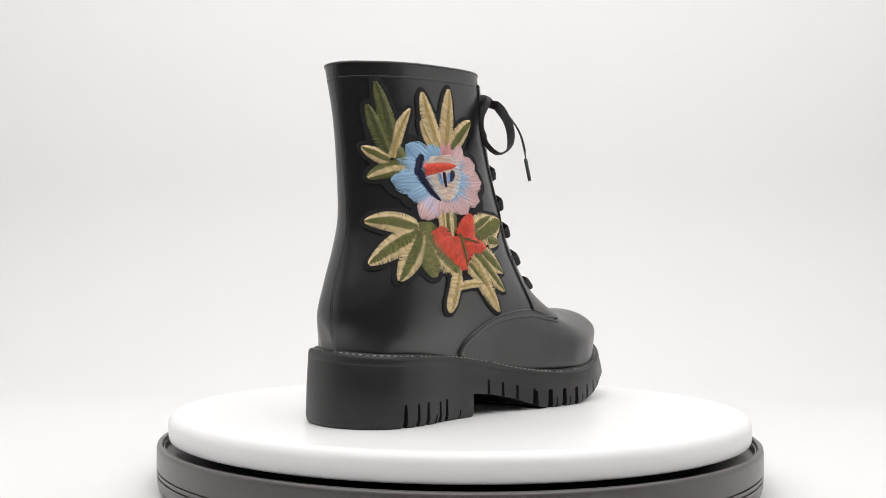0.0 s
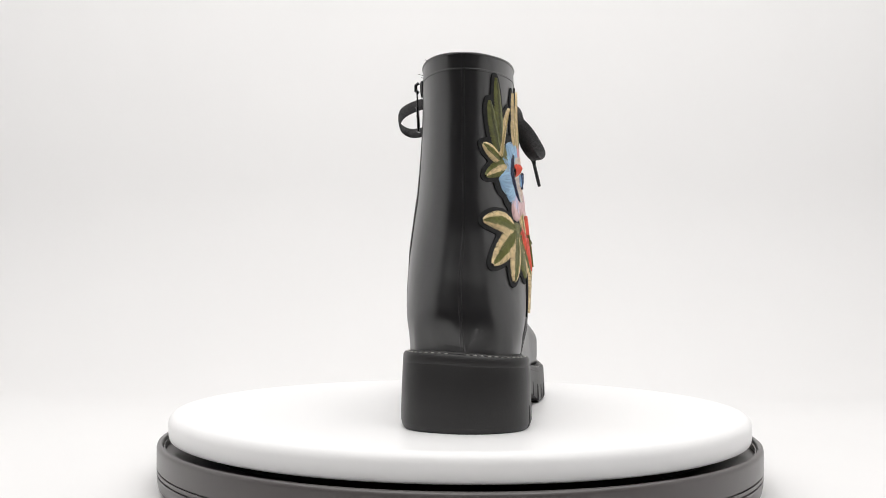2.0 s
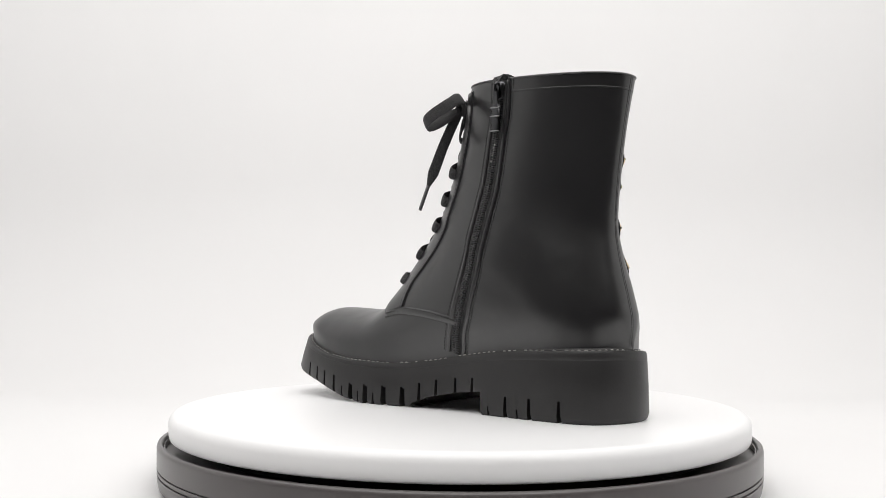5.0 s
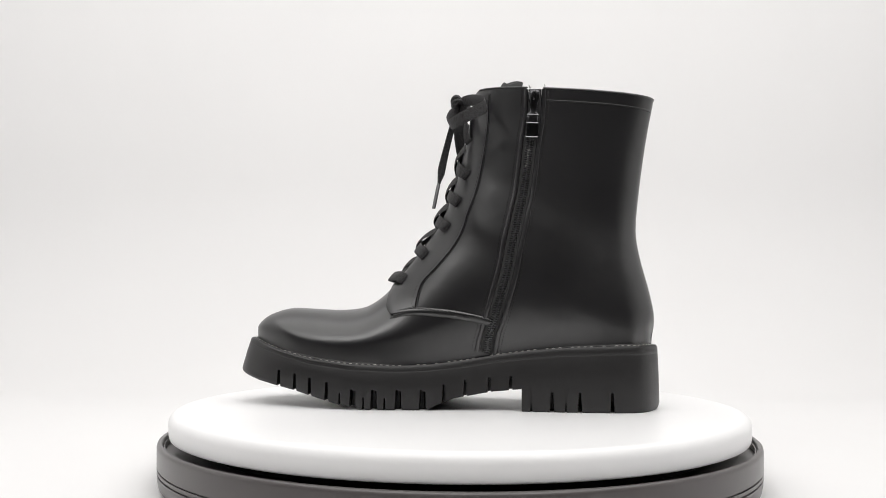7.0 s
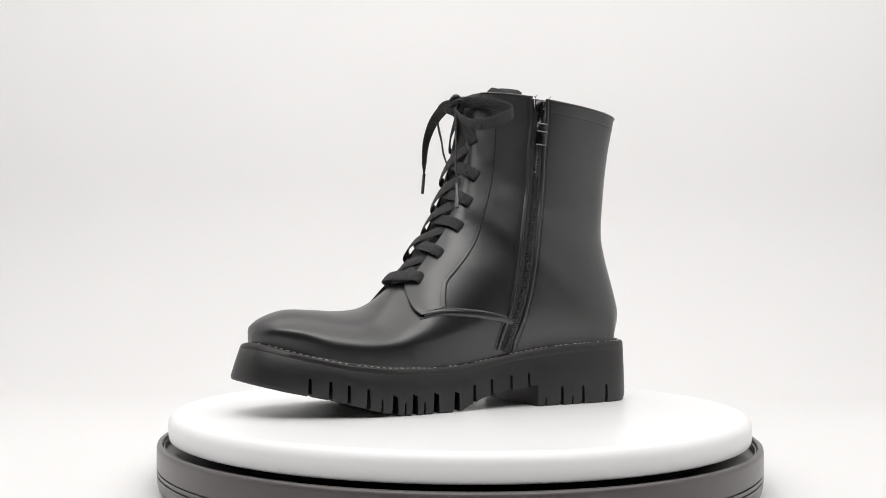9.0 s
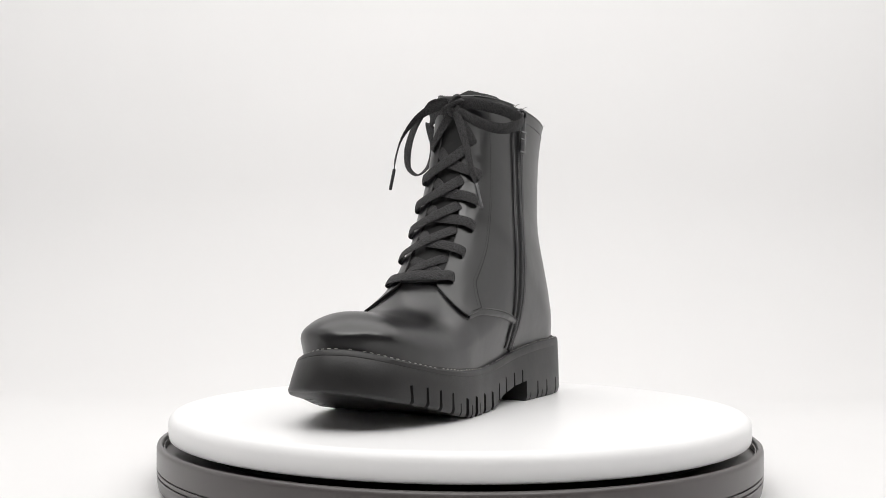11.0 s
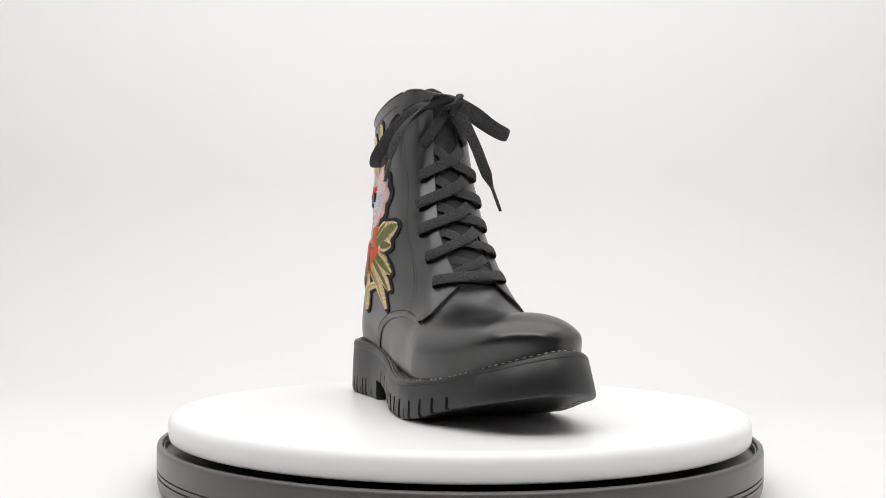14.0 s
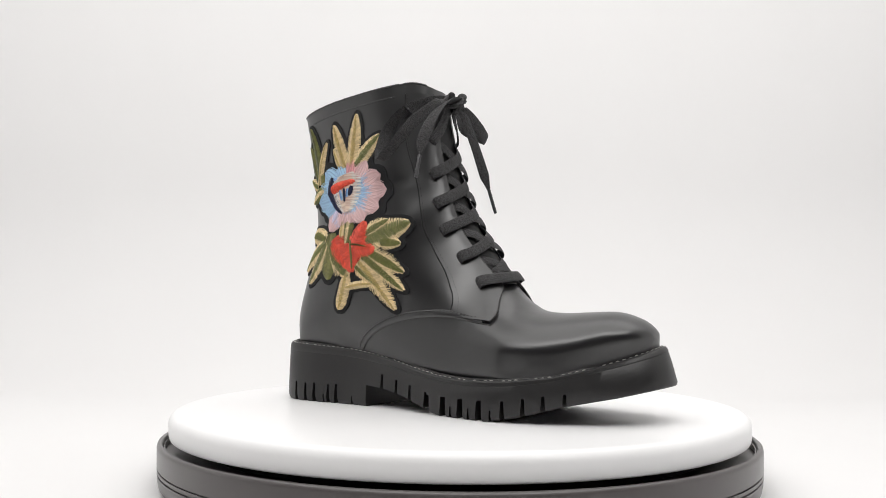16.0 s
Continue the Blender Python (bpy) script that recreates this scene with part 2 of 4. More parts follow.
DROP = [(-140, 2.6), (-60, 3.2), (0, 4.6), (40, 5.4), (100, 5.2), (135, 4.2), (158, 3.2)]


def welt_z(x, y):
    """Height of the sole's upper edge: lower on the outer side."""
    return interp(WELT, x) - interp(DROP, x) * smooth(min(max((20 - y) / 60, 0), 1))


INSET = 4.4
IN_EDGE = sorted((x - (0 if abs(x) < 110 else math.copysign(3.5, x)), y - INSET) for x, y in OUTLINE if y > -13)
OUT_EDGE = sorted((x - (0 if abs(x) < 110 else math.copysign(3.5, x)), y + INSET) for x, y in OUTLINE if y < -3)


def toe_reach():
    """How far the ledge's inner edge lies from the middle of the forefoot, by direction."""
    rows = []
    for x, y in spline(OUTLINE, 400, True):
        if x > 88:
            far = math.hypot(x - 85, y + 12)
            rows.append((math.atan2(y + 12, x - 85), far - (5.0 + 3.4 * smooth(min(max((x - 105) / 45, 0), 1)))))
    return sorted(rows)


TOE_REACH = toe_reach()


def tucked(x, y, z):
    """Draws the upper in above the sole, so that a ledge is left all round."""
    t = smooth(min(max((24 - (z - welt_z(x, y))) / 24, 0), 1)) * smooth(min(max((112 - x) / 30, 0), 1))
    px = min(max(x, -132.6), 148.0)
    lo, hi = interp(OUT_EDGE, px), interp(IN_EDGE, px)
    if lo > hi:
        lo = hi = (lo + hi) / 2
    x, y = x + t * (px - x), y + t * (min(max(y, lo), hi) - y)
    u = smooth(min(max((24 - (z - welt_z(x, y))) / 24, 0), 1)) * smooth(min(max((x - 92) / 20, 0), 1))
    if u > 0:
        dx, dy = x - 85, y + 12
        far, room = math.hypot(dx, dy), interp(TOE_REACH, math.atan2(dy, dx))
        if far > room:
            x, y = 85 + dx * (1 + u * (room / far - 1)), -12 + dy * (1 + u * (room / far - 1))
    return x, y, z


def section_loop(row, n=72, shrink=0.0):
    tx, tz, bx, bz, w, yc, nt, nb = row
    lean = -3.6 * smooth(min(max((tz - 80) / 60, 0), 1))
    t, b = Vector((tx, 0, tz)), Vector((bx, 0, bz))
    d = (t - b).normalized()
    t, b, w = t - d * shrink, b + d * shrink, w - shrink
    mid, half = (t + b) / 2, (t - b) / 2
    out = []
    for k in range(n):
        a = 2 * math.pi * k / n
        c, s = math.cos(a), math.sin(a)
        e = nt if c > 0 else nb
        q = math.copysign(abs(c) ** (2 / e), c)
        p = math.copysign(abs(s) ** (2 / e), s)
        v = mid + half * q
        x, y, z = tucked(v.x, yc + lean * q + w * p * (1 - 0.033 * lean * q), v.z)
        rise = 4.4 * smooth(min(max(-s / 0.7, 0), 1)) * min(max(0.5 + 0.6 * c, 0), 1) * smooth(min(max((tz - 190) / 30, 0), 1))
        out.append((x * MM, y * MM, (z + rise) * MM))
    return out


def upper_rows(n):
    flat = [(t[0], t[1], b[0], b[1], w, yc, nt, nb) for t, b, w, yc, nt, nb in SECTIONS]
    return spline(flat, n)


def upper():
    rows = upper_rows(106)
    bm = bmesh.new()
    loops = [section_loop(r) for r in rows]
    inner = [section_loop(r, shrink=s) for r, s in [(rows[-1], 1.2), (rows[-1], 2.4)] + [(r, 3.0) for r in rows[-3:58:-3]]]
    lip = [tuple(Vector(p) + Vector((0, 0, 0.0008))) for p in inner[0]]
    rings(bm, loops + [lip] + inner[1:], True, True, True)
    return part("upper", bm, LEATHER, boot, "smooth glossy black leather upper")


upper_ob = upper()
bm_body = bmesh.new()
rings(bm_body, [section_loop(r) for r in upper_rows(106)], True, True, True)
from mathutils.bvhtree import BVHTree
bm_body.normal_update()
BODY = BVHTree.FromBMesh(bm_body)


def on_body(angle, z, lift=0.0):
    """The point of the upper's surface at an angle round the leg (degrees, 0 = toe, 90 = inner side) and a height (mm), lifted off it (mm)."""
    a = radians(angle)
    start, way = AXIS + Vector((0, 0, z * MM)), Vector((math.cos(a), math.sin(a), 0))
    hit, normal, _, _ = BODY.ray_cast(start, way)
    if hit is None:
        hit, normal = start + way * 0.05, way
    if normal.dot(way) < 0:
        normal = -normal
    return hit + normal * lift * MM, normal


def outsole_rows():
    return even(spline(OUTLINE, 400, True), 260, True)


def boolean_cut(ob, cutters):
    """Cuts meshes out of another for good and removes the cutters."""
    for cutter in cutters:
        mod = ob.modifiers.new("cut", "BOOLEAN")
        mod.operation, mod.solver, mod.object = "DIFFERENCE", "EXACT", cutter
        made = bpy.data.meshes.new_from_object(ob.evaluated_get(bpy.context.evaluated_depsgraph_get()))
        ob.modifiers.clear()
        if len(made.polygons) > 500:
            ob.data = made
        bpy.data.objects.remove(cutter)
    made = ob.data
    made.polygons.foreach_set("use_smooth", [True] * len(made.polygons))
    made.set_sharp_from_angle(angle=radians(35))


def wedge(cuts, x, side, z0, z1, wide, deep, slant=0.0):
    """A tapering slot cut into the sole's edge at x on one side (+1 inner, -1 outer), from below."""
    ys = [y for px, y in outsole_rows() if abs(px - x) < 3 and (y > -10) == (side > 0)]
    edge = (max(ys) if side > 0 else min(ys)) if ys else side * 38
    y0, y1 = edge + side * 6, edge - side * deep
    lo, hi = wide / 2, wide * 0.22
    a = [(x - lo, z0), (x + lo, z0), (x + hi + slant, z1), (x - hi + slant, z1)]
    bm = bmesh.new()
    rings(bm, [[(px * MM, y0 * MM, pz * MM) for px, pz in a], [(px * MM, y1 * MM, pz * MM) for px, pz in a]], True, True, True)
    cuts.append(part("slot", bm, RUBBER, None))


def outsole():
    out = outsole_rows()
    cen = np.array([0.0, -8.0])
    loops = []
    for k, (fz, grow) in enumerate([(0.0, -4.0), (0.0, -1.2), (0.03, -0.2), (0.1, 0.6), (0.5, 0.3), (0.855, -0.3), (0.866, -0.5), (0.877, -0.3), (0.965, -0.6), (1.0, -1.5), (1.0, -7.0)]):
        loop = []
        for i, (x, y) in enumerate(out):
            px, py = out[i - 1]
            nx, ny = out[(i + 1) % len(out)]
            t = np.array([nx - px, ny - py])
            t /= np.linalg.norm(t)
            n = np.array([t[1], -t[0]])
            if np.dot(n, np.array([x, y]) - cen) < 0:
                n = -n
            toe = smooth(min(max((x - 105) / 45, 0), 1))
            g = grow + toe * (2.2 - 5.5 * fz)
            q = np.array([x, y]) + n * g
            z0, z1 = interp(UNDER, x), welt_z(x, y)
            loop.append((q[0] * MM, q[1] * MM, (z0 + (z1 - z0) * fz) * MM))
        loops.append(loop)
    bm = bmesh.new()
    rings(bm, loops, True, True, True)
    ob = part("outsole", bm, RUBBER, boot, "thick black rubber lug outsole with block heel")
    # arch between heel and forefoot
    bm = bmesh.new()
    low = [(-50, -3), (-50, 14.5), (-34, 13.2), (-20, 10.4), (-7, 7.2), (8, 3.2), (20, 0.3), (24, -3)]
    low2 = [(-42, -3), (-42, 15), (-23, 13), (-9, 10.5), (4, 8.2), (12, 4.5), (20, 0.3), (23, -3)]
    rings(bm, [[(x * MM, -0.09, z * MM) for x, z in low], [(x * MM, 0.08, z * MM) for x, z in low2]], True, True, True)
    cut = part("arch", bm, RUBBER, None)
    boolean_cut(ob, [cut])
    cuts = []
    for x, top in ((-33, 22.5), (-19.5, 19.8), (-6.5, 17.2), (8.5, 14.2), (23, 12.4), (37.5, 12), (52, 11.8), (69, 13), (82, 15), (94, 17), (106, 18.5)):
        wedge(cuts, x, -1, -4, top, 4.2, 9)
    for x in (30.5, 45, 61):
        wedge(cuts, x, -1, -4, 7, 2.2, 6)
    for x in (-113, -94.5, -75):
        wedge(cuts, x, -1, -4, 13.5, 4.0, 10)
    for x in (-86, -61):
        wedge(cuts, x, -1, -4, 6, 2.0, 6)
    # the wide channels of the forefoot run right across
    for x in (22, 38, 54, 68):
        wedge(cuts, x, 1, -4, 13.5, 3.4, 9)
    for xi, xo in ((22, 8.5), (38, 23), (54, 37.5), (68, 52)):
        bm = bmesh.new()
        rings(bm, [[((x + w) * MM, y * MM, z * MM) for w, z in ((-1.9, -4), (1.9, -4), (1.3, 12.5), (-1.3, 12.5))] for x, y in ((xi, 50), (xo, -75))], True, True, True)
        cuts.append(part("channel", bm, RUBBER, None))
    for x, top in ((-37, 23), (-23, 22), (-7, 20), (7, 17), (85, 18), (97, 20.5), (108, 23), (120, 25)):
        wedge(cuts, x, 1, -4, top, 3.8, 9)
    for x in (46, 60, 76):
        wedge(cuts, x, 1, -4, interp(UNDER, x) + 8, 2.2, 6)
    for x in (-64, -82, -103):
        wedge(cuts, x, 1, -4, 13, 3.6, 84 if x < -80 else 12)
    for x in (-50.5, -73):
        wedge(cuts, x, 1, -4, 6, 2.0, 6)
    boolean_cut(ob, cuts)
    return ob


outsole_ob = outsole()



# ---- overlays on the upper ----
def ribbon(name, path, width, thick, mat, parent, label="", n=60, lift=0.5):
    """A flat strip that hugs the upper along (angle, height) points."""
    pts, side = [], []
    rows = [on_body(a, z, lift) for a, z in even(spline(path, 80), n)]
    for i, (p, nm) in enumerate(rows):
        d = rows[min(i + 1, n - 1)][0] - rows[max(i - 1, 0)][0]
        pts.append(p)
        side.append(nm.cross(d).normalized())
    bm = bmesh.new()
    tube(bm, pts, width / 2 * MM, 10, thick / width, side)
    return part(name, bm, mat, parent, label)


def seam(name, path, radius, mat, parent, lift=0.0, n=80, label=""):
    bm = bmesh.new()
    tube(bm, [on_body(a, z, lift)[0] for a, z in even(spline(path, 100), n)], radius * MM, 6)
    return part(name, bm, mat, parent, label)


def stitches(name, path, parent, mat, pitch=2.6, long=1.7, radius=0.32, lift=0.3, label=""):
    """A row of short thread dashes along (angle, height) points, in one mesh."""
    pts = [on_body(a, z, lift)[0] for a, z in spline(path, 160)]
    length = sum((b - a).length for a, b in zip(pts, pts[1:])) / MM
    count = max(2, int(length / pitch))
    pts = even([tuple(p) for p in pts], count * 4)
    bm = bmesh.new()
    for k in range(count):
        a, b = Vector(pts[4 * k]), Vector(pts[min(4 * k + 3, len(pts) - 1)])
        b = a + (b - a).normalized() * min(long * MM, (b - a).length + 1e-6)
        tube(bm, [a, (a + b) / 2, b], radius * MM, 5, taper=(0.6, 1, 0.6))
    return part(name, bm, mat, parent, label)


def strip_panel(name, rows, lift, parent, label, n=70, across=9):
    """A leather panel between two edges: rows of inner angle, inner height, outer angle, outer height, from the lower end up."""
    loops = []
    for a, za, b, zb in even(spline(rows, 90), n):
        loop = []
        for k in range(across):
            v = k / (across - 1)
            high = lift * (0.85 if v == 0 else 1.0) * (1 - smooth(v)) + 1.2 * smooth(v)
            loop.append(on_body(a + (b - a) * v, za + (zb - za) * v, high)[0])
        loops.append([on_body(a, za, -0.4)[0]] + loop + [on_body(b, zb, -0.4)[0]])

    def sunk(row):
        a, za, b, zb = row
        return [on_body(a + (b - a) * v, za + (zb - za) * v - 0.2, -0.4)[0] for v in np.linspace(0, 1, across + 2)]

    bm = bmesh.new()
    rings(bm, [sunk(rows[0])] + loops + [sunk(rows[-1])], False)
    return part(name, bm, LEATHER, parent, label)


OUTER_FACING = [(-19.2, 58.8, -23.6, 63.0), (-16.6, 63.5, -23.2, 66.0), (-13.6, 70, -22.2, 71), (-10.5, 76, -21.4, 76.5), (-7.4, 82.5, -21.2, 83), (-8.3, 92, -21.3, 92), (-9.8, 108, -23.2, 108),
                (-10.7, 124, -26, 124), (-10.6, 153, -26, 153), (-10.4, 182, -29.6, 182), (-10.2, 205, -29.2, 205), (-12, 219.5, -28.7, 221.0)]
INNER_FACING = [(16.2, 62.3, 20.0, 66.6), (13.6, 66.5, 19.6, 69.0), (11.0, 71.5, 18.8, 73.5), (8.2, 77, 18.0, 79), (5.6, 83.5, 17.4, 85), (6.9, 92, 18.4, 92), (7.4, 108, 20.8, 108),
                (7.6, 124, 22.0, 124), (5.6, 153, 23.2, 153), (5.2, 182, 22.6, 182), (5.2, 205, 21.4, 205), (8, 217.0, 20.6, 217.0)]
facing_out = strip_panel("eyelet_facing", OUTER_FACING, 2.5, boot, "black leather lace facing with stitched edge")
facing_in = strip_panel("eyelet_facing", INNER_FACING, 2.5, boot, "black leather lace facing with stitched edge")
for rows, ob, s in ((OUTER_FACING, facing_out, -1), (INNER_FACING, facing_in, 1)):
    stitches("stitching", [(b - s * 0.9, zb) for a, za, b, zb in rows[1:]], ob, THREAD_BLACK, radius=0.24, lift=1.15)
    stitches("stitching", [(a + s * 0.8, za) for a, za, b, zb in rows[1:10]], ob, THREAD_BLACK, radius=0.22, lift=2.0)
    stitches("stitching", [(rows[0][0] + (rows[0][2] - rows[0][0]) * v, rows[0][1] + 1.8 + (rows[0][3] - rows[0][1]) * v) for v in (0.1, 0.35, 0.65, 0.95)], ob, THREAD_BLACK, lift=2.0)
    seam("cut_edge", [(a, za) for a, za, b, zb in rows], 0.5, LEATHER_EDGE, ob, 1.8)
    seam("fold", [(b + s * 0.4, zb) for a, za, b, zb in rows], 0.4, THREAD_BLACK, ob, 0.2)

# strip that joins the leg panels to the vamp, on both sides
OUT_Q = [(-19.6, 60.0), (-23.6, 64.0), (-28.5, 64.0), (-34.6, 62.2), (-45, 57), (-55, 50.6), (-62, 45), (-66.5, 39)]
IN_Q = [(16.4, 63.0), (19.8, 65.4), (27.1, 64.0), (33, 61.5), (39.5, 58.0)]
for path, wide in ((OUT_Q, 5.0), (IN_Q, 5.2)):
    band = ribbon("quarter_band", path, wide, 1.9, LEATHER, boot, "raised black leather seam band", 60, 0.5)
    stitches("stitching", [(a, z + 1.4) for a, z in path], band, THREAD_BLACK, lift=1.5)
    seam("seam", [(a, z - 2.5) for a, z in path], 0.45, LEATHER_EDGE, band, 0.2)

back_seam = seam("back_seam", [(175.5, 45), (175, 60), (174, 84), (175, 105), (175.6, 127), (175, 150), (175.2, 180), (175.4, 211)], 0.4, LEATHER, boot, -0.15)
seam("seam", [(177.0, 45), (176.5, 60), (175.5, 84), (176.5, 105), (177.1, 127), (176.5, 150), (176.7, 180), (176.9, 211)], 0.2, THREAD_BLACK, back_seam, -0.05)


def rim_height(angle):
    """Height of the leg's rim at an angle."""
    return float(np.interp(angle % 360, RIM_A, RIM_Z, period=360))


RIM = section_loop(upper_rows(106)[-1])
RIM_A = [math.degrees(math.atan2(y - AXIS.y, x - AXIS.x)) % 360 for x, y, z in RIM]
RIM_Z = [z / MM for x, y, z in RIM]
binding = bmesh.new()
edge_run = [k for k in range(4, 69) if abs(RIM_A[k] - 59) > 6]
before, after = [k for k in edge_run if RIM_A[k] < 59 or RIM_A[k] > 330], [k for k in edge_run if 59 < RIM_A[k] < 330]
for run in (before, after):
    if len(run) > 2:
        tube(binding, [Vector(RIM[k]) + Vector((0, 0, 0.0001)) for k in run], 0.65 * MM, 8)
binding = part("rim_binding", binding, LEATHER, boot, "folded black leather top edge")
stitches("stitching", [(a, rim_height(a) - 9.0) for a in range(72, 326, 6)], binding, THREAD_BLACK, 2.4, 1.6, 0.2, 0.1)
seam("fold", [(a, rim_height(a) - 8.0) for a in range(72, 326, 6)], 0.2, LEATHER, binding, 0.0, 140)


def tongue():
    bm = bmesh.new()
    loops = []
    for z, half, x in ((150, 15, -7), (185, 18, -13), (205, 22.5, -18), (213, 23, -23), (218.5, 22, -27), (222, 20.5, -30), (224.6, 19, -32.3), (226.6, 16.5, -33.5), (227.8, 13, -34), (228.4, 8, -34.2)):
        top, bot = [], []
        for k in range(13):
            v = -1 + k / 6
            bow = (half * v) ** 2 / 42
            fat = 2.0 + 2.0 * smooth(min(max((z - 200) / 18, 0), 1)) * (1 - smooth(min(max((z - 226.5) / 3, 0), 1)) * 0.6)
            drop = 1.5 + 0.5 * smooth(min(max((z - 205) / 20, 0), 1))
            top.append((x + fat - bow, -8 + half * v, z - (2.0 + 2.2 * smooth(min(max((z - 205) / 20, 0), 1))) * v * v))
            bot.append((x - fat - bow, -8 + half * v, z - drop * v * v))
        loops.append([tuple(c * MM for c in p) for p in top + bot[::-1]])
    rings(bm, loops, True, True, True)
    return part("tongue", bm, LINING, boot, "padded black leather tongue standing above the rim")


tongue_ob = tongue()
# ---- side zip ----
ZIP = [(58.6, 216), (58.2, 205), (57.2, 194), (54.5, 179), (52.5, 150), (50.2, 128), (46.9, 92), (42.5, 66), (37, 47), (34.4, 38)]
zip_tape = ribbon("zip", ZIP, 8.6, 1.0, LINING, boot, "black side zip with metal slider", 80, 0.5)


def beside(path, shift):
    """The path moved sideways over the leather by some millimetres."""
    rows = [on_body(a, z) for a, z in path]
    out = []
    for i, (p, nm) in enumerate(rows):
        d = rows[min(i + 1, len(rows) - 1)][0] - rows[max(i - 1, 0)][0]
        q = BODY.find_nearest(p + nm.cross(d).normalized() * shift * MM)[0] - AXIS
        out.append((math.degrees(math.atan2(q.y, q.x)), q.z / MM))
    return out


for shift in (-6.0, 6.0):
    ribbon("zip_edge", beside(ZIP, shift), 3.2, 2.0, LEATHER, zip_tape, "", 80, 0.4)
    stitches("stitching", beside(ZIP, shift * 1.55), zip_tape, THREAD_BLACK, 2.4, 1.6, 0.26, 0.3)


def zip_teeth():
    bm = bmesh.new()
    path = even(spline(ZIP[1:], 300), 220)
    rows = [on_body(a, z, 1.3) for a, z in path]
    for k in range(1, 219):
        p, nm = rows[k]
        d = (rows[k + 1][0] - rows[k - 1][0]).normalized()
        s = nm.cross(d)
        c = p + s * (1.0 * MM if k % 2 else -1.0 * MM)
        tube(bm, [c - s * 1.5 * MM, c - s * 0.5 * MM, c + s * 0.5 * MM, c + s * 1.5 * MM], 0.42 * MM, 6, 1.8, [d] * 4, (0.7, 1, 1, 0.8))
    return part("zip_teeth", bm, ZIP_TEETH, zip_tape)


tagged(zip_teeth(), kind="stuff")


def slider():
    p, nm = on_body(58.2, 211, 2.0)
    d = (on_body(56.8, 190, 2.0)[0] - p).normalized()
    s = nm.cross(d).normalized()
    bm = bmesh.new()
    tube(bm, [p - d * 0.004, p - d * 0.0025, p + d * 0.003, p + d * 0.0065], 4.2 * MM, 12, 0.5, [s] * 4, (0.75, 1.0, 0.9, 0.55))
    body = part("slider", bm, GUNMETAL, zip_tape, "dark metal zip slider")
    bm = bmesh.new()
    q = p + nm * 0.0028
    tube(bm, [q - d * 0.003, q - d * 0.0015 + nm * 0.002, q + d * 0.002 + nm * 0.002, q + d * 0.0035], 1.1 * MM, 8, 1.0, [s] * 4)
    part("bridge", bm, GUNMETAL, body)
    bm = bmesh.new()
    start = q + d * 0.001 + nm * 0.0012
    pts = [start + d * k * 0.001 - nm * (0.00006 * k) for k in (0, 1.5, 6, 11, 12, 20, 27, 28)]
    tube(bm, pts, 3.2 * MM, 14, 0.2, [s] * 8, (0.6, 0.75, 0.75, 0.75, 1.3, 1.3, 1.3, 1.2))
    pull = part("pull", bm, GUNMETAL, body, "dark metal zip pull")
    # cross bars in lighter metal paint the highlights on the pull's lips
    for k in (12.5, 18.0, 27.5):
        bm = bmesh.new()
        c = start + d * k * 0.001 - nm * (0.00006 * k - 0.0007)
        tube(bm, [c - s * 0.0040, c, c + s * 0.0040], 0.55 * MM, 8, 1.0, [d] * 3, (0.8, 1, 0.8))
        part("pull_rib", bm, GLINT_METAL, pull)


slider()
bm = bmesh.new()
for k in range(7):
    p, nm = on_body(53.9 - 0.25 * k + random.uniform(-0.6, 0.6), 174 - 1.8 * k, 1.5)
    bmesh.ops.create_icosphere(bm, subdivisions=1, radius=random.uniform(0.35, 0.75) * MM, matrix=Matrix.Translation(p))
part("glue_mark", bm, THREAD_WHITE, zip_tape, "small whitish glue marks on the zip")

# ---- laces ----
EYE_OUT = [(-13.5, 83.5), (-15.0, 100.5), (-17.6, 119.5), (-18.2, 138), (-17.4, 158.5), (-15.8, 182)]
EYE_IN = [(9.6, 86.0), (10.6, 104), (13.0, 123), (14.0, 141), (14.4, 160), (12.2, 183)]


def lace_strip(name, pts, side, width, parent=None, label="", thick=1.35, taper=None, n=36):
    """A flat woven strip through points (mm) with the direction of its width."""
    both = spline([(*p, *s) for p, s in zip(pts, side)], 90)
    both = [both[int(i)] for i in np.linspace(0, 89, n)]
    if taper is None and not label.startswith("bow"):
        taper = [0.6, 0.85, 0.97] + [1.0] * (n - 6) + [0.97, 0.85, 0.6]
    bm = bmesh.new()
    tube(bm, [Vector(q[:3]) * MM for q in both], width / 2 * MM, 12, thick / width, [q[3:] for q in both], taper)
    return part(name, bm, LACE, parent or boot, label)


def hugging(rows):
    """Points (mm) and width directions from (angle, height, lift) along the front."""
    pts = [on_body(a, z, l) for a, z, l in rows]
    side = []
    for i, (p, nm) in enumerate(pts):
        d = pts[min(i + 1, len(pts) - 1)][0] - pts[max(i - 1, 0)][0]
        side.append(tuple(nm.cross(d).normalized()))
    return [tuple(p / MM) for p, _ in pts], side


tongue_front = strip_panel("tongue_front", [(-9.5, 84, 7, 84), (-10.5, 108, 8, 108), (-11.5, 130, 8.5, 130), (-11.5, 160, 7, 160), (-11, 190, 6.5, 190), (-11, 212, 7, 212)], 0.7, tongue_ob, "dull black leather tongue behind the laces")
tongue_front.data.materials[0] = TONGUE


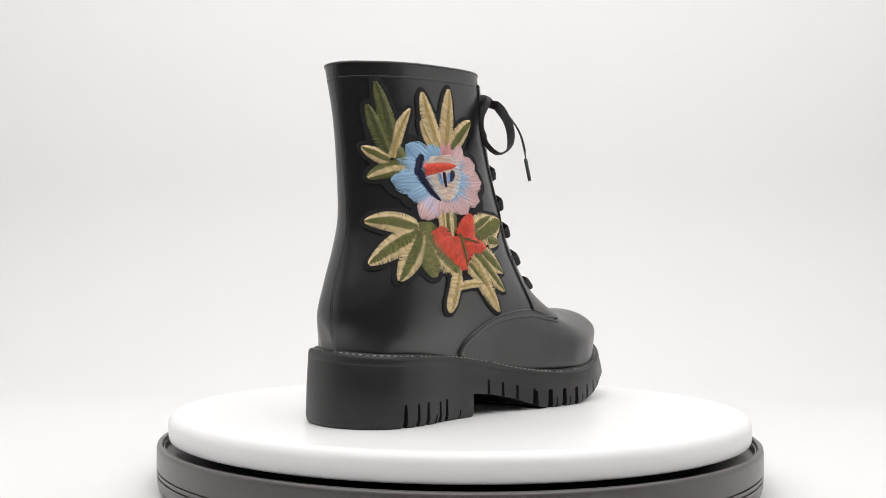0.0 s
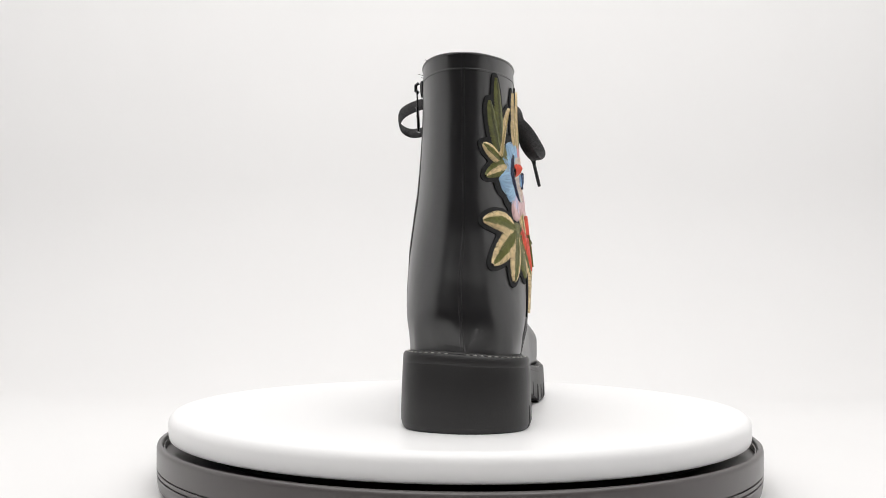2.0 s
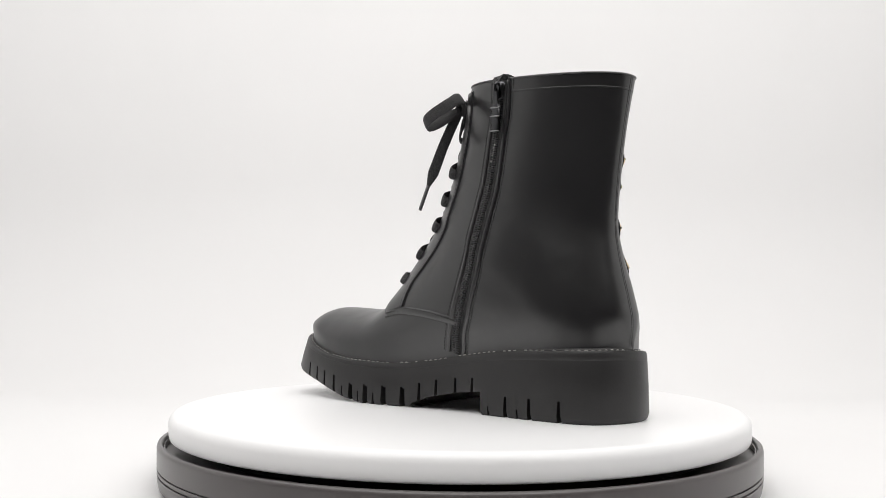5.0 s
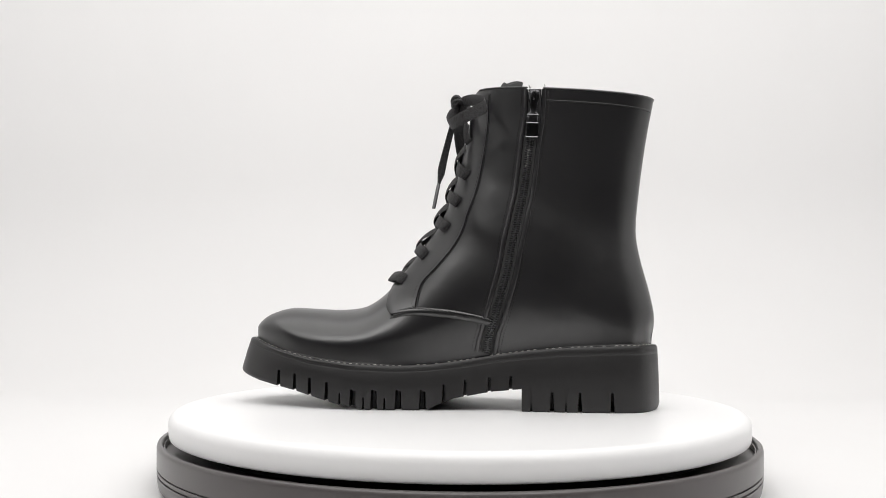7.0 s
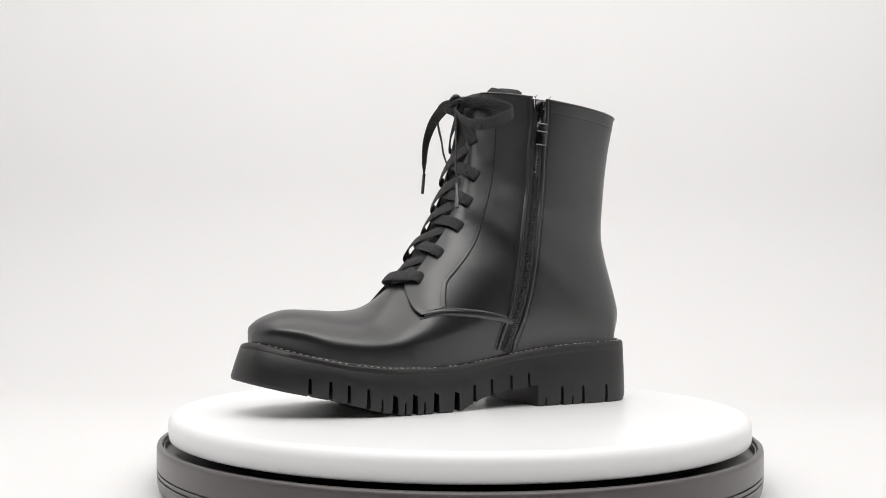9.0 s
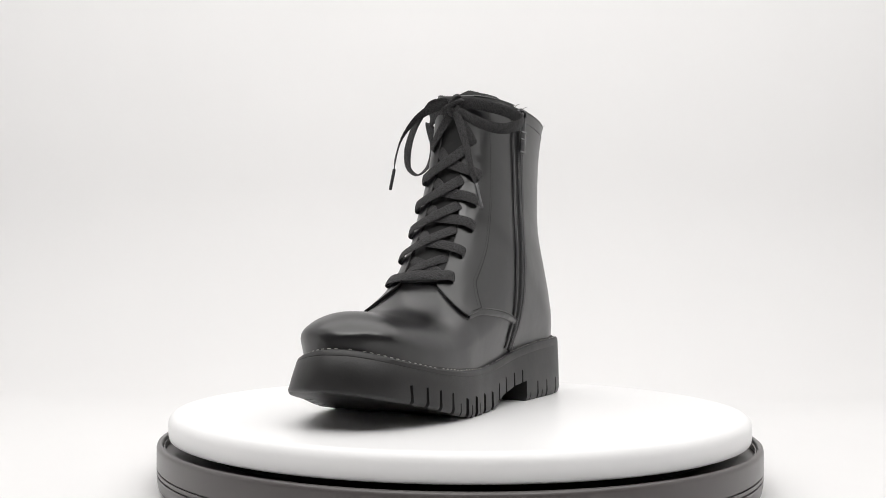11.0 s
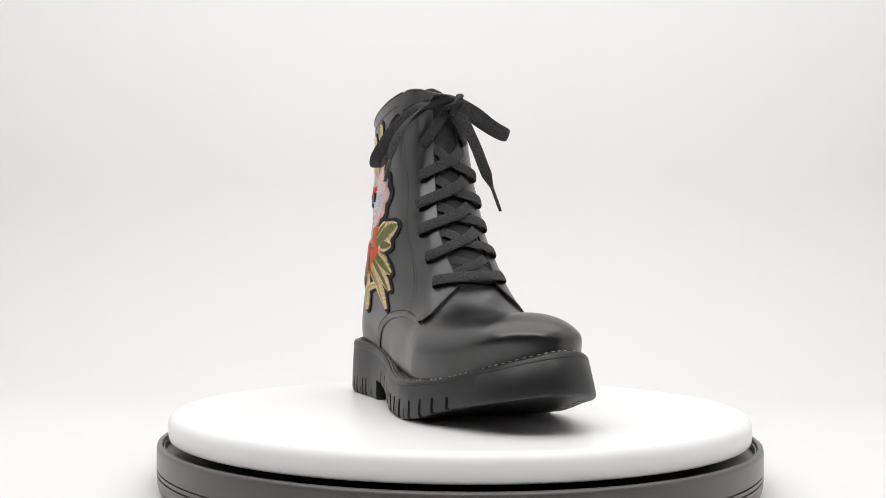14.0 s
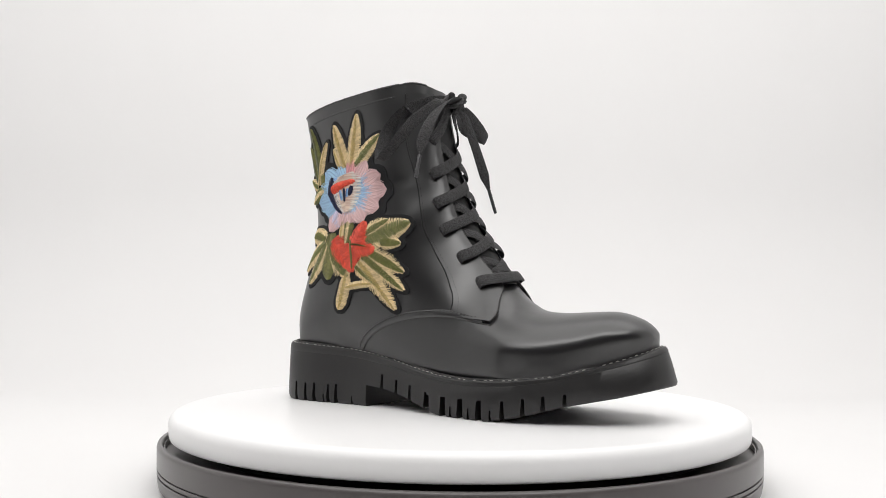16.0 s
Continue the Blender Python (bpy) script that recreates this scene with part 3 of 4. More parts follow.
first = hugging([(-15.0, 82.2, 0.6), (-13.6, 83.0, 5.0), (-7, 84.5, 5.4), (-1, 85.6, 5.6), (5, 86.0, 5.6), (9.4, 86.2, 5.0), (10.8, 85.4, 0.6)])
lace = lace_strip("shoelace", *first, 8.2, None, "flat black woven shoelace")
for k in range(5):
    ao, zo = EYE_OUT[k]
    ai, zi = EYE_IN[k]
    ao2, zo2 = EYE_OUT[k + 1]
    ai2, zi2 = EYE_IN[k + 1]
    zm = (zo + zi + zo2 + zi2) / 4
    if k:
        hi, lo = 6.0, 4.2
        lace_strip("lace_run", *hugging([(ao - 1.6, zo - 1.6, 0.6), (ao - 0.6, zo - 0.8, 5.0), (ao + 4, zo + 2.2, 5.4), (-2.5, zm - 2, hi), (3.5, zm + 4, hi - 1.4), (8.0, zi2 - 1, 0.6)]), 7.7, lace)
        lace_strip("lace_run", *hugging([(ai + 1.6, zi - 1.6, 0.6), (ai + 0.6, zi - 0.8, 5.0), (ai - 4, zi + 2.2, 5.2), (-2.0, zm - 2, lo), (-6.5, zm + 4, lo - 1.4), (-11.5, zo2 - 1, 0.6)]), 7.7, lace)
    else:
        lace_strip("lace_run", *hugging([(-8.6, 88.5, 0.4), (-5, 91.5, 2.0), (0, 95, 2.6), (4, 98.5, 2.2), (7.4, 101, 0.5)]), 7.0, lace)
        lace_strip("lace_run", *hugging([(6.4, 89.5, 0.4), (3, 92.5, 1.4), (-1, 95.5, 1.6), (-5, 98, 1.2), (-9.5, 100, 0.4)]), 7.0, lace)
lace_strip("lace_run", *hugging([(-16.6, 180.5, 1.0), (-15.6, 182, 3.9), (-11, 190, 5.0), (-6, 200, 5.4), (-1, 209, 6.5)]), 7.2, lace)
lace_strip("lace_run", *hugging([(11.0, 182.5, 1.0), (10.0, 184, 3.9), (7, 191, 5.0), (3, 200, 5.6), (-1, 209, 7.0)]), 7.2, lace)

# knot and bow
bm = bmesh.new()
for k in range(2):
    ring = [(1.0 + 3.2 * math.cos(a) * (1 if k else 0.9), -5.5 + (2.6 if k else 6.2) * math.sin(a) + (2 if k else 0), 210.5 + (6.2 if k else 3.0) * math.sin(a + k * 0.5)) for a in np.linspace(0, 2 * math.pi, 22)]
    tube(bm, [Vector(p) * MM for p in ring], 2.9 * MM, 10, 0.6)
part("knot", bm, LACE, lace, "tight knot of the bow")
lace_strip("bow_loop", [(-1, -2, 213), (-9, 10, 212), (-16, 24, 208.5), (-20, 34, 204), (-18.5, 40, 200), (-11, 42, 196), (-3, 40, 192.5), (3, 32, 191), (6, 17, 196), (4, -1, 207)],
           [(0.3, 0.1, 1), (0.25, 0.2, 1), (0.2, 0.25, 1), (0.2, 0.25, 1), (0.25, 0.25, 1), (0.3, 0.2, 1), (0.35, 0.2, 1), (0.4, 0.2, 1), (0.45, 0.1, 1), (0.4, 0, 1)], 7.8, lace, n=60)
lace_strip("bow_loop", [(-1, -8, 213), (2, -20, 212), (0, -33, 204), (-9, -44.5, 193), (-15, -51, 182), (-23, -54.5, 172), (-31, -51, 167.5), (-36, -44.5, 175), (-34, -40, 189), (-22, -36, 203), (-9, -22, 210), (0, -8, 211)],
           [(0.6, 0.2, 0.8), (0.5, 0.3, 0.8), (0.35, 0.6, -0.7), (0.3, 0.65, -0.7), (0.2, 0.8, -0.55), (0.45, 0.85, -0.2), (0.55, 0.8, 0.0), (0.6, 0.8, 0.0), (0.6, 0.75, 0.1), (0.6, 0.6, 0.4), (0.6, 0.3, 0.7), (0.6, 0.2, 0.8)], 8.4, lace, n=64)


def tail(pts, side, tip, width=7.6):
    strip = lace_strip("lace_tail", pts, side, width, lace, n=36, taper=[1.0] * 29 + list(np.linspace(1.0, 0.3, 7)))
    a, b = Vector(pts[-1]) * MM, Vector(tip) * MM
    bm = bmesh.new()
    d = (b - a) / 5
    tube(bm, [a - d * 0.4] + [a + d * k for k in range(6)], 1.25 * MM, 10, 1.0, None, (0.85, 1, 1, 1, 1, 1, 0.9))
    part("aglet", bm, ZIP_TEETH, strip, "hard black lace tip")


tail([(3, -7, 212), (4, -20, 209.5), (4.2, -34, 202), (3.6, -45, 190), (2.0, -51, 177), (1.2, -53, 167)],
     [(0.8, 0.1, 0.6), (0.75, 0.2, 0.6), (0.8, 0.4, 0.4), (0.85, 0.5, 0.2), (0.8, 0.6, 0.1), (0.8, 0.6, 0.0)], (0.8, -56.3, 153))
tail([(2, -3, 209), (5, 3, 195), (8, 9, 180), (10.8, 14, 165), (13, 19.3, 151)],
     [(0.3, 1, 0.2), (0.4, 1, 0), (0.5, 1, 0), (0.6, 0.9, 0), (0.6, 0.9, 0)], (15.5, 24.5, 135))

# ---- stitched welt ----
def welt():
    out = outsole_rows()
    cen = np.array([0.0, -8.0])
    pts = []
    for i, (x, y) in enumerate(out):
        t = out[(i + 1) % len(out)] - out[i - 1]
        t /= np.linalg.norm(t)
        n = np.array([t[1], -t[0]])
        if np.dot(n, np.array([x, y]) - cen) < 0:
            n = -n
        toe = smooth(min(max((x - 105) / 45, 0), 1))
        q = np.array([x, y]) - n * (3.0 + 3.5 * toe)
        pts.append((q[0], q[1], welt_z(x, y) + 0.15 + 0.25 * toe))
    path = even(pts, 640, True)
    bm = bmesh.new()
    for k in range(0, 640, 4):
        if random.random() < 0.12:
            continue
        a, b = Vector(path[k]) * MM, Vector(path[(k + 2) % 640]) * MM
        tube(bm, [a, (a + b) / 2 + Vector((0, 0, 0.0001)), b], random.uniform(0.2, 0.42) * MM, 5, 1.0, None, (0.6, 1, 0.6))
    tagged(part("welt_stitching", bm, THREAD_WHITE, outsole_ob, "pale dashed stitching along the sole edge"), kind="stuff")
    inner = []
    for i, (x, y) in enumerate(out):
        t = out[(i + 1) % len(out)] - out[i - 1]
        t /= np.linalg.norm(t)
        n = np.array([t[1], -t[0]])
        if np.dot(n, np.array([x, y]) - cen) < 0:
            n = -n
        q = np.array([x, y]) - n * (5.4 + 4.2 * smooth(min(max((x - 105) / 45, 0), 1)))
        inner.append(Vector((q[0], q[1], welt_z(x, y) + 0.2)) * MM)
    bm = bmesh.new()
    tube(bm, inner + inner[:1], 1.1 * MM, 6)
    part("welt", bm, LEATHER_EDGE, outsole_ob)


welt()


# ---- embroidered patch ----
ARC_A = np.arange(-200.0, 1.0, 2.0)
ARC_P = [on_body(a, 150)[0] for a in ARC_A]
ARC_S = np.r_[0, np.cumsum([(b - a).length / MM for a, b in zip(ARC_P, ARC_P[1:])])]
ARC_S = ARC_S - np.interp(-90, ARC_A, ARC_S)


def flat(angle, z):
    """Angle and height to unrolled millimetres."""
    return np.array([np.interp(angle, ARC_A, ARC_S), z])


def on_leg(s, z, lift):
    return on_body(float(np.interp(s, ARC_S, ARC_A)), z, lift)[0]


def yarn(name, base):
    """Embroidery thread: each stitch a little lighter or darker, with a silky sheen."""
    m = material(name, base, 0.42, spec=0.45)
    geo = node(m, "ShaderNodeNewGeometry")
    ramp = node(m, "ShaderNodeValToRGB")
    ramp.color_ramp.elements[0].color = (*[c * 0.66 for c in base], 1)
    ramp.color_ramp.elements[1].color = (*[min(c * 1.22, 0.98) for c in base], 1)
    link(m, geo, "Random Per Island", ramp, "Fac")
    link(m, ramp, "Color", shader(m), "Base Color")
    return m


Y_TAN, Y_GOLD, Y_OLIVE = yarn("tan_thread", (0.84, 0.64, 0.36)), yarn("gold_thread", (0.56, 0.41, 0.15)), yarn("olive_thread", (0.17, 0.175, 0.05))
Y_DEEP, Y_GREEN = yarn("dark_olive_thread", (0.085, 0.09, 0.026)), yarn("green_thread", (0.23, 0.22, 0.07))
Y_BLUE, Y_SKY, Y_LILAC = yarn("blue_thread", (0.22, 0.41, 0.80)), yarn("light_blue_thread", (0.42, 0.64, 0.97)), yarn("lilac_thread", (0.72, 0.66, 0.88))
Y_PINK, Y_ROSE, Y_PEACH = yarn("pink_thread", (0.96, 0.60, 0.60)), yarn("rose_thread", (0.80, 0.38, 0.40)), yarn("peach_thread", (0.96, 0.66, 0.54))
Y_BLUSH, Y_RED, Y_NAVY = yarn("blush_thread", (0.97, 0.80, 0.74)), yarn("red_thread", (0.88, 0.10, 0.055)), yarn("navy_thread", (0.012, 0.017, 0.06))
# (outer thread, inner thread, share of the inner one)
T_OLIVE, T_TAN, T_TAN_GREEN = (Y_OLIVE, Y_DEEP, 0.3), (Y_TAN, Y_GOLD, 0.28), (Y_TAN, Y_OLIVE, 0.42)
T_GREEN_TAN, T_GREEN, T_FRINGE = (Y_OLIVE, Y_TAN, 0.35), (Y_OLIVE, Y_GREEN, 0.45), (Y_TAN, Y_OLIVE, 0.58)
T_BLUE, T_LILAC, T_PINK = (Y_SKY, Y_BLUE, 0.5), (Y_PINK, Y_LILAC, 0.72), (Y_PINK, Y_ROSE, 0.5)
T_ROSE, T_RING, T_PEACH = (Y_ROSE, Y_PINK, 0.5), (Y_PINK, Y_SKY, 0.58), (Y_BLUSH, Y_PEACH, 0.5)
T_RED, T_NAVY, T_PALE = (Y_RED, Y_RED, 0.5), (Y_NAVY, Y_NAVY, 0.5), (Y_PINK, Y_LILAC, 0.6)

patch_mesh = bpy.data.meshes.new("embroidered_patch")
patch = new("embroidered_patch", patch_mesh)
patch.parent = boot
tagged(patch, label="raised floral embroidery on black felt backing")
DISCS, PIECES = [], []


def blade(base, tip, width, bend, full, blunt, n, round_tip):
    """Rows of an unrolled leaf shape: centre, half width, unit normal, distance."""
    a, b = flat(*base), flat(*tip)
    d = b - a
    length = float(np.linalg.norm(d))
    d = d / length
    side = np.array([-d[1], d[0]])
    mid = (a + b) / 2 + side * bend
    rows = []
    for k in range(n):
        u = k / (n - 1)
        c = (1 - u) ** 2 * a + 2 * u * (1 - u) * mid + u * u * b
        t = 2 * (1 - u) * (mid - a) + 2 * u * (b - mid)
        t = t / np.linalg.norm(t)
        if round_tip:
            w = (width / 2) * min(1.0, 0.35 + (u / 0.45) ** 0.8) * math.sqrt(max(0.0, 1 - max(0.0, (u - 0.62) / 0.38) ** 2.4))
        else:
            w = (width * 0.535) * max(0.03, math.sin(math.pi * min(0.999, u * (1 - blunt) + blunt) ** full)) ** 0.52
        rows.append((c, w, np.array([-t[1], t[0]]), u * length))
    return rows


def stitched(name, mat, base, tip, width, bend=0.0, lift=0.0, full=0.9, blunt=0.15, jag=0.0, backing=True, round_tip=False, slant=2.4, pitch=0.52, along=None):
    """One embroidered leaf (stitches off the middle) or petal (stitches along it), thread by thread, and its share of the felt."""
    rng = random.Random(7 * len(PIECES) + 21)
    rows = blade(base, tip, width, bend, full, blunt, 26, round_tip)
    dist = np.array([r[3] for r in rows])
    table = np.array([(*r[0], r[1], *r[2]) for r in rows])
    length = dist[-1]

    def place(d, v, rise):
        cx, cz, w, nx, nz = (float(np.interp(d, dist, table[:, k])) for k in range(5))
        return on_leg(cx + nx * w * v, cz + nz * w * v, rise)

    def dome(v):
        return 1.0 + lift + 1.0 * max(0.0, 1 - v * v)

    bm = bmesh.new()
    under = []
    for d in np.linspace(0, length, 14):
        under.append([place(d, v * 0.92, (dome(v) - 0.15) if abs(v) < 1 else 0.2) for v in np.linspace(-1, 1, 7)])
    rings(bm, under, False)

    def strand(points, half, index):
        """A thin ridge through (distance, side, rise), with its half width along the distance and across."""
        lines = [[place(d - half[0], v - half[1], rise), place(d, v, rise + 0.26), place(d + half[0], v + half[1], rise)] for d, v, rise in points]
        n = len(bm.faces)
        rings(bm, lines, False)
        bm.faces.ensure_lookup_table()
        for f in bm.faces[n:]:
            f.material_index = index

    if round_tip if along is None else along:
        lanes = max(5, int(width / pitch))
        for k in range(lanes):
            v = -0.94 + 1.88 * (k + 0.5) / lanes
            far = length * (0.74 + 0.26 * math.sqrt(max(0.0, 1 - v * v))) + rng.uniform(-1.0, 1.0) * (3.8 if jag else 0.6)
            cut = length * (mat[2] + rng.uniform(-0.10, 0.10))
            for d0, d1, index in ((0.0, cut + 1.0, 1), (cut, far, 0)):
                if d1 > d0 + 0.8:
                    strand([(d0 + (d1 - d0) * u, v + rng.uniform(-0.03, 0.03), dome(v * 0.85) + 0.12 * (index == 0) - (0.5 if u > 0.9 and index == 0 else 0)) for u in (0.0, 0.33, 0.67, 1.0)],
                           (0.0, 0.95 * 0.94 / lanes), index)
    else:
        for side in (-1, 1):
            d = 0.15
            while d < length - 0.2:
                reach = 1.0 + rng.uniform(-0.03, 0.03) + jag * rng.uniform(-0.3, 1.0)
                lean = slant * rng.uniform(0.8, 1.2) * min(1.0, (length - d) / 6)
                cut = min(max(mat[2] + rng.uniform(-0.10, 0.10), 0.0), 0.95)
                for v0, v1, index in ((0.0, cut, 1), (cut, reach, 0)):
                    if v1 - v0 > 0.06:
                        strand([(min(d + lean * v, length), side * v, dome(v) - (0.45 if v > 0.98 else 0)) for v in np.linspace(v0, v1, 4)], (pitch * 0.46, 0.0), index)
                d += pitch * rng.uniform(0.85, 1.12)
    bm.normal_update()
    me = bpy.data.meshes.new(name)
    bm.to_mesh(me)
    bm.free()
    me.polygons.foreach_set("use_smooth", [True] * len(me.polygons))
    for one in mat[:2]:
        me.materials.append(one)
    ob = new(name, me)
    ob.parent = patch
    PIECES.append(ob)
    if backing:
        for c, w, nrm, far in blade(base, tip, width, bend, full, blunt, 48, round_tip):
            DISCS.append((c[0], c[1], w + 2.1))
    return ob


# upper leaves, dark and tan
stitched("leaf", T_OLIVE, (-153.5, 160), (-164.3, 201.5), 10.0, -1.0)
stitched("leaf", T_OLIVE, (-158, 160), (-169, 188), 9.2, 1.5)
stitched("leaf", T_GREEN, (-140, 150), (-154, 166), 10.5, 0.0, 0.1)
stitched("leaf", T_TAN, (-155, 157.5), (-140, 188), 7.8, 3.5, 0.25)
stitched("leaf", T_TAN_GREEN, (-157, 156), (-173, 163), 8.2, 0.8, 0.2)
stitched("leaf", T_GREEN_TAN, (-145, 152.5), (-170.5, 144.8), 9.6, -2.5, 0.2)
# gold spray
stitched("leaf", T_TAN, (-108, 166), (-127, 182), 6.5, 1.0)
stitched("leaf", T_TAN, (-98, 167), (-126, 199.5), 12.0, 2.0, 0.1)
stitched("leaf", T_TAN, (-87, 167), (-79.3, 205), 13.0, -1.0, 0.2)
stitched("leaf", T_TAN_GREEN, (-79, 167), (-47.4, 188), 11.5, 1.5, 0.3)
# flower
C = (-90, 148)
for tip, wide, mat, lift in (((-81.5, 172.5), 14, T_ROSE, 0.2), ((-62, 170.5), 13, T_PINK, 0.25), ((-114, 169), 13, T_BLUE, 0.2), ((-144, 166), 14, T_BLUE, 0.25), ((-152, 157), 11, T_BLUE, 0.2),
                             ((-156, 144), 16, T_BLUE, 0.3), ((-141, 135), 13, T_BLUE, 0.25), ((-126, 121.5), 14, T_LILAC, 0.3), ((-102, 124.5), 14, T_PALE, 0.4), ((-82, 125.5), 12, T_RING, 0.35),
                             ((-63, 127), 14, T_RING, 0.3), ((-48.5, 136), 14, T_RING, 0.4), ((-42.5, 149), 14, T_RING, 0.3), ((-47, 160), 13, T_RING, 0.4)):
    stitched("petal", mat, C, tip, wide + 4, 0, lift, jag=0.3, round_tip=True)
stitched("petal_shade", T_NAVY, (-126, 161), (-134, 148), 6.5, -0.5, 1.0, 0.9, 0.25, 0.3, False)
stitched("petal_shade", T_NAVY, (-132, 152), (-99, 133.5), 7.5, -1.5, 1.0, 0.9, 0.25, 0.3, False)
stitched("flower_centre", T_PEACH, (-97, 162), (-89, 134), 29, 0.5, 1.6, 1.15, 0.3, 0.08, False)
stitched("flower_centre", T_RED, (-124, 151.5), (-75, 156.5), 7, 1.0, 2.2, 1.0, 0.3, 0.06, False, slant=0.5)
stitched("stamen", T_BLUE, (-103, 150.5), (-98, 143), 2.6, 0, 2.7, backing=False)
stitched("stamen", T_NAVY, (-95, 151.5), (-92, 142), 2.4, 0, 2.8, backing=False)
stitched("stamen", T_BLUE, (-87, 151.5), (-88, 145), 2.4, 0, 2.7, backing=False)
stitched("stamen", T_NAVY, (-80, 153), (-84, 146), 4.4, 0, 2.8, backing=False)
# lower spray
stitched("leaf", T_TAN_GREEN, (-131, 115.5), (-172, 119), 12.6, -4.0, 0.1)
stitched("leaf", T_TAN_GREEN, (-129, 113.5), (-166.3, 93.3), 14.2, -2.0, 0.25)
stitched("leaf", T_GREEN, (-121, 120), (-114, 86.5), 17.0, -1.0, 0.1)
stitched("leaf", T_TAN_GREEN, (-128, 113), (-147, 83.8), 12.8, 1.2, 0.4)
stitched("leaf", T_TAN, (-97, 128), (-98, 111), 6.0, 0, 0.25, 1.0, 0.4)
stitched("leaf", T_GREEN_TAN, (-85, 128), (-87, 111), 9.0, 0, 0.3, 1.0, 0.4)
stitched("leaf", T_FRINGE, (-113, 113), (-80, 88.5), 15.0, -3.0, 0.35, 1.0, 0.3, 0.5)
stitched("leaf", T_FRINGE, (-48, 112), (-36, 111), 9.0, 0, 0.15, 1.0, 0.3, 0.4)
stitched("leaf", T_FRINGE, (-60, 113), (-31.5, 125.2), 16.0, 0.5, 0.1, 1.0, 0.2, 0.3)
stitched("leaf", T_TAN_GREEN, (-60, 118), (-42, 127), 9.0, 1.0, 0.35, 1.0, 0.2, 0.3)
stitched("leaf", T_FRINGE, (-60, 106), (-35, 91), 10.0, 1.5, 0.35, 0.9, 0.2, 0.4)
stitched("leaf", T_TAN_GREEN, (-63, 103), (-35.2, 79), 10.0, 1.5, 0.45, 0.9, 0.3, 0.35)
stitched("leaf", T_TAN, (-66, 99), (-38.8, 66), 10.5, 1.5, 0.55, 0.9, 0.35, 0.35)
stitched("leaf", T_TAN_GREEN, (-70, 96), (-47, 80), 8.0, 0.5, 0.5, 0.9, 0.2, 0.3)
stitched("bud", T_RED, (-109, 116), (-76, 94), 15, -1.0, 0.9, 1.1, 0.3, 0.1, False, slant=4.0)
stitched("bud", T_RED, (-80, 112), (-75, 91.5), 15, -1.0, 0.95, 0.9, 0.35, 0.1, False, slant=4.0)
stitched("bud", T_RED, (-74, 108), (-61, 127), 13, -1.0, 1.05, 0.9, 0.25, 0.1, False, slant=4.0)
stitched("bud", T_RED, (-76, 107), (-51.5, 106.5), 13, 0.5, 1.0, 1.0, 0.25, 0.1, False, slant=4.0)
stitched("stem", T_GREEN, (-78, 114), (-73, 94), 1.7, 0.6, 1.8, 0.9, 0.4, 0, False)
stitched("stem", T_GREEN, (-76, 111), (-58, 109), 1.5, 0.6, 1.8, 0.9, 0.4, 0, False)
stitched("stem", T_TAN, (-82, 92), (-94.5, 65.5), 8.5, 1.0, 0.4, 0.8, 0.6, 0.1, round_tip=True, along=False, slant=0.5)
stitched("stem", T_TAN, (-52, 83.5), (-86, 80.5), 5.4, -2.5, 0.3, 0.8, 0.3, round_tip=True, along=False, slant=0.5)


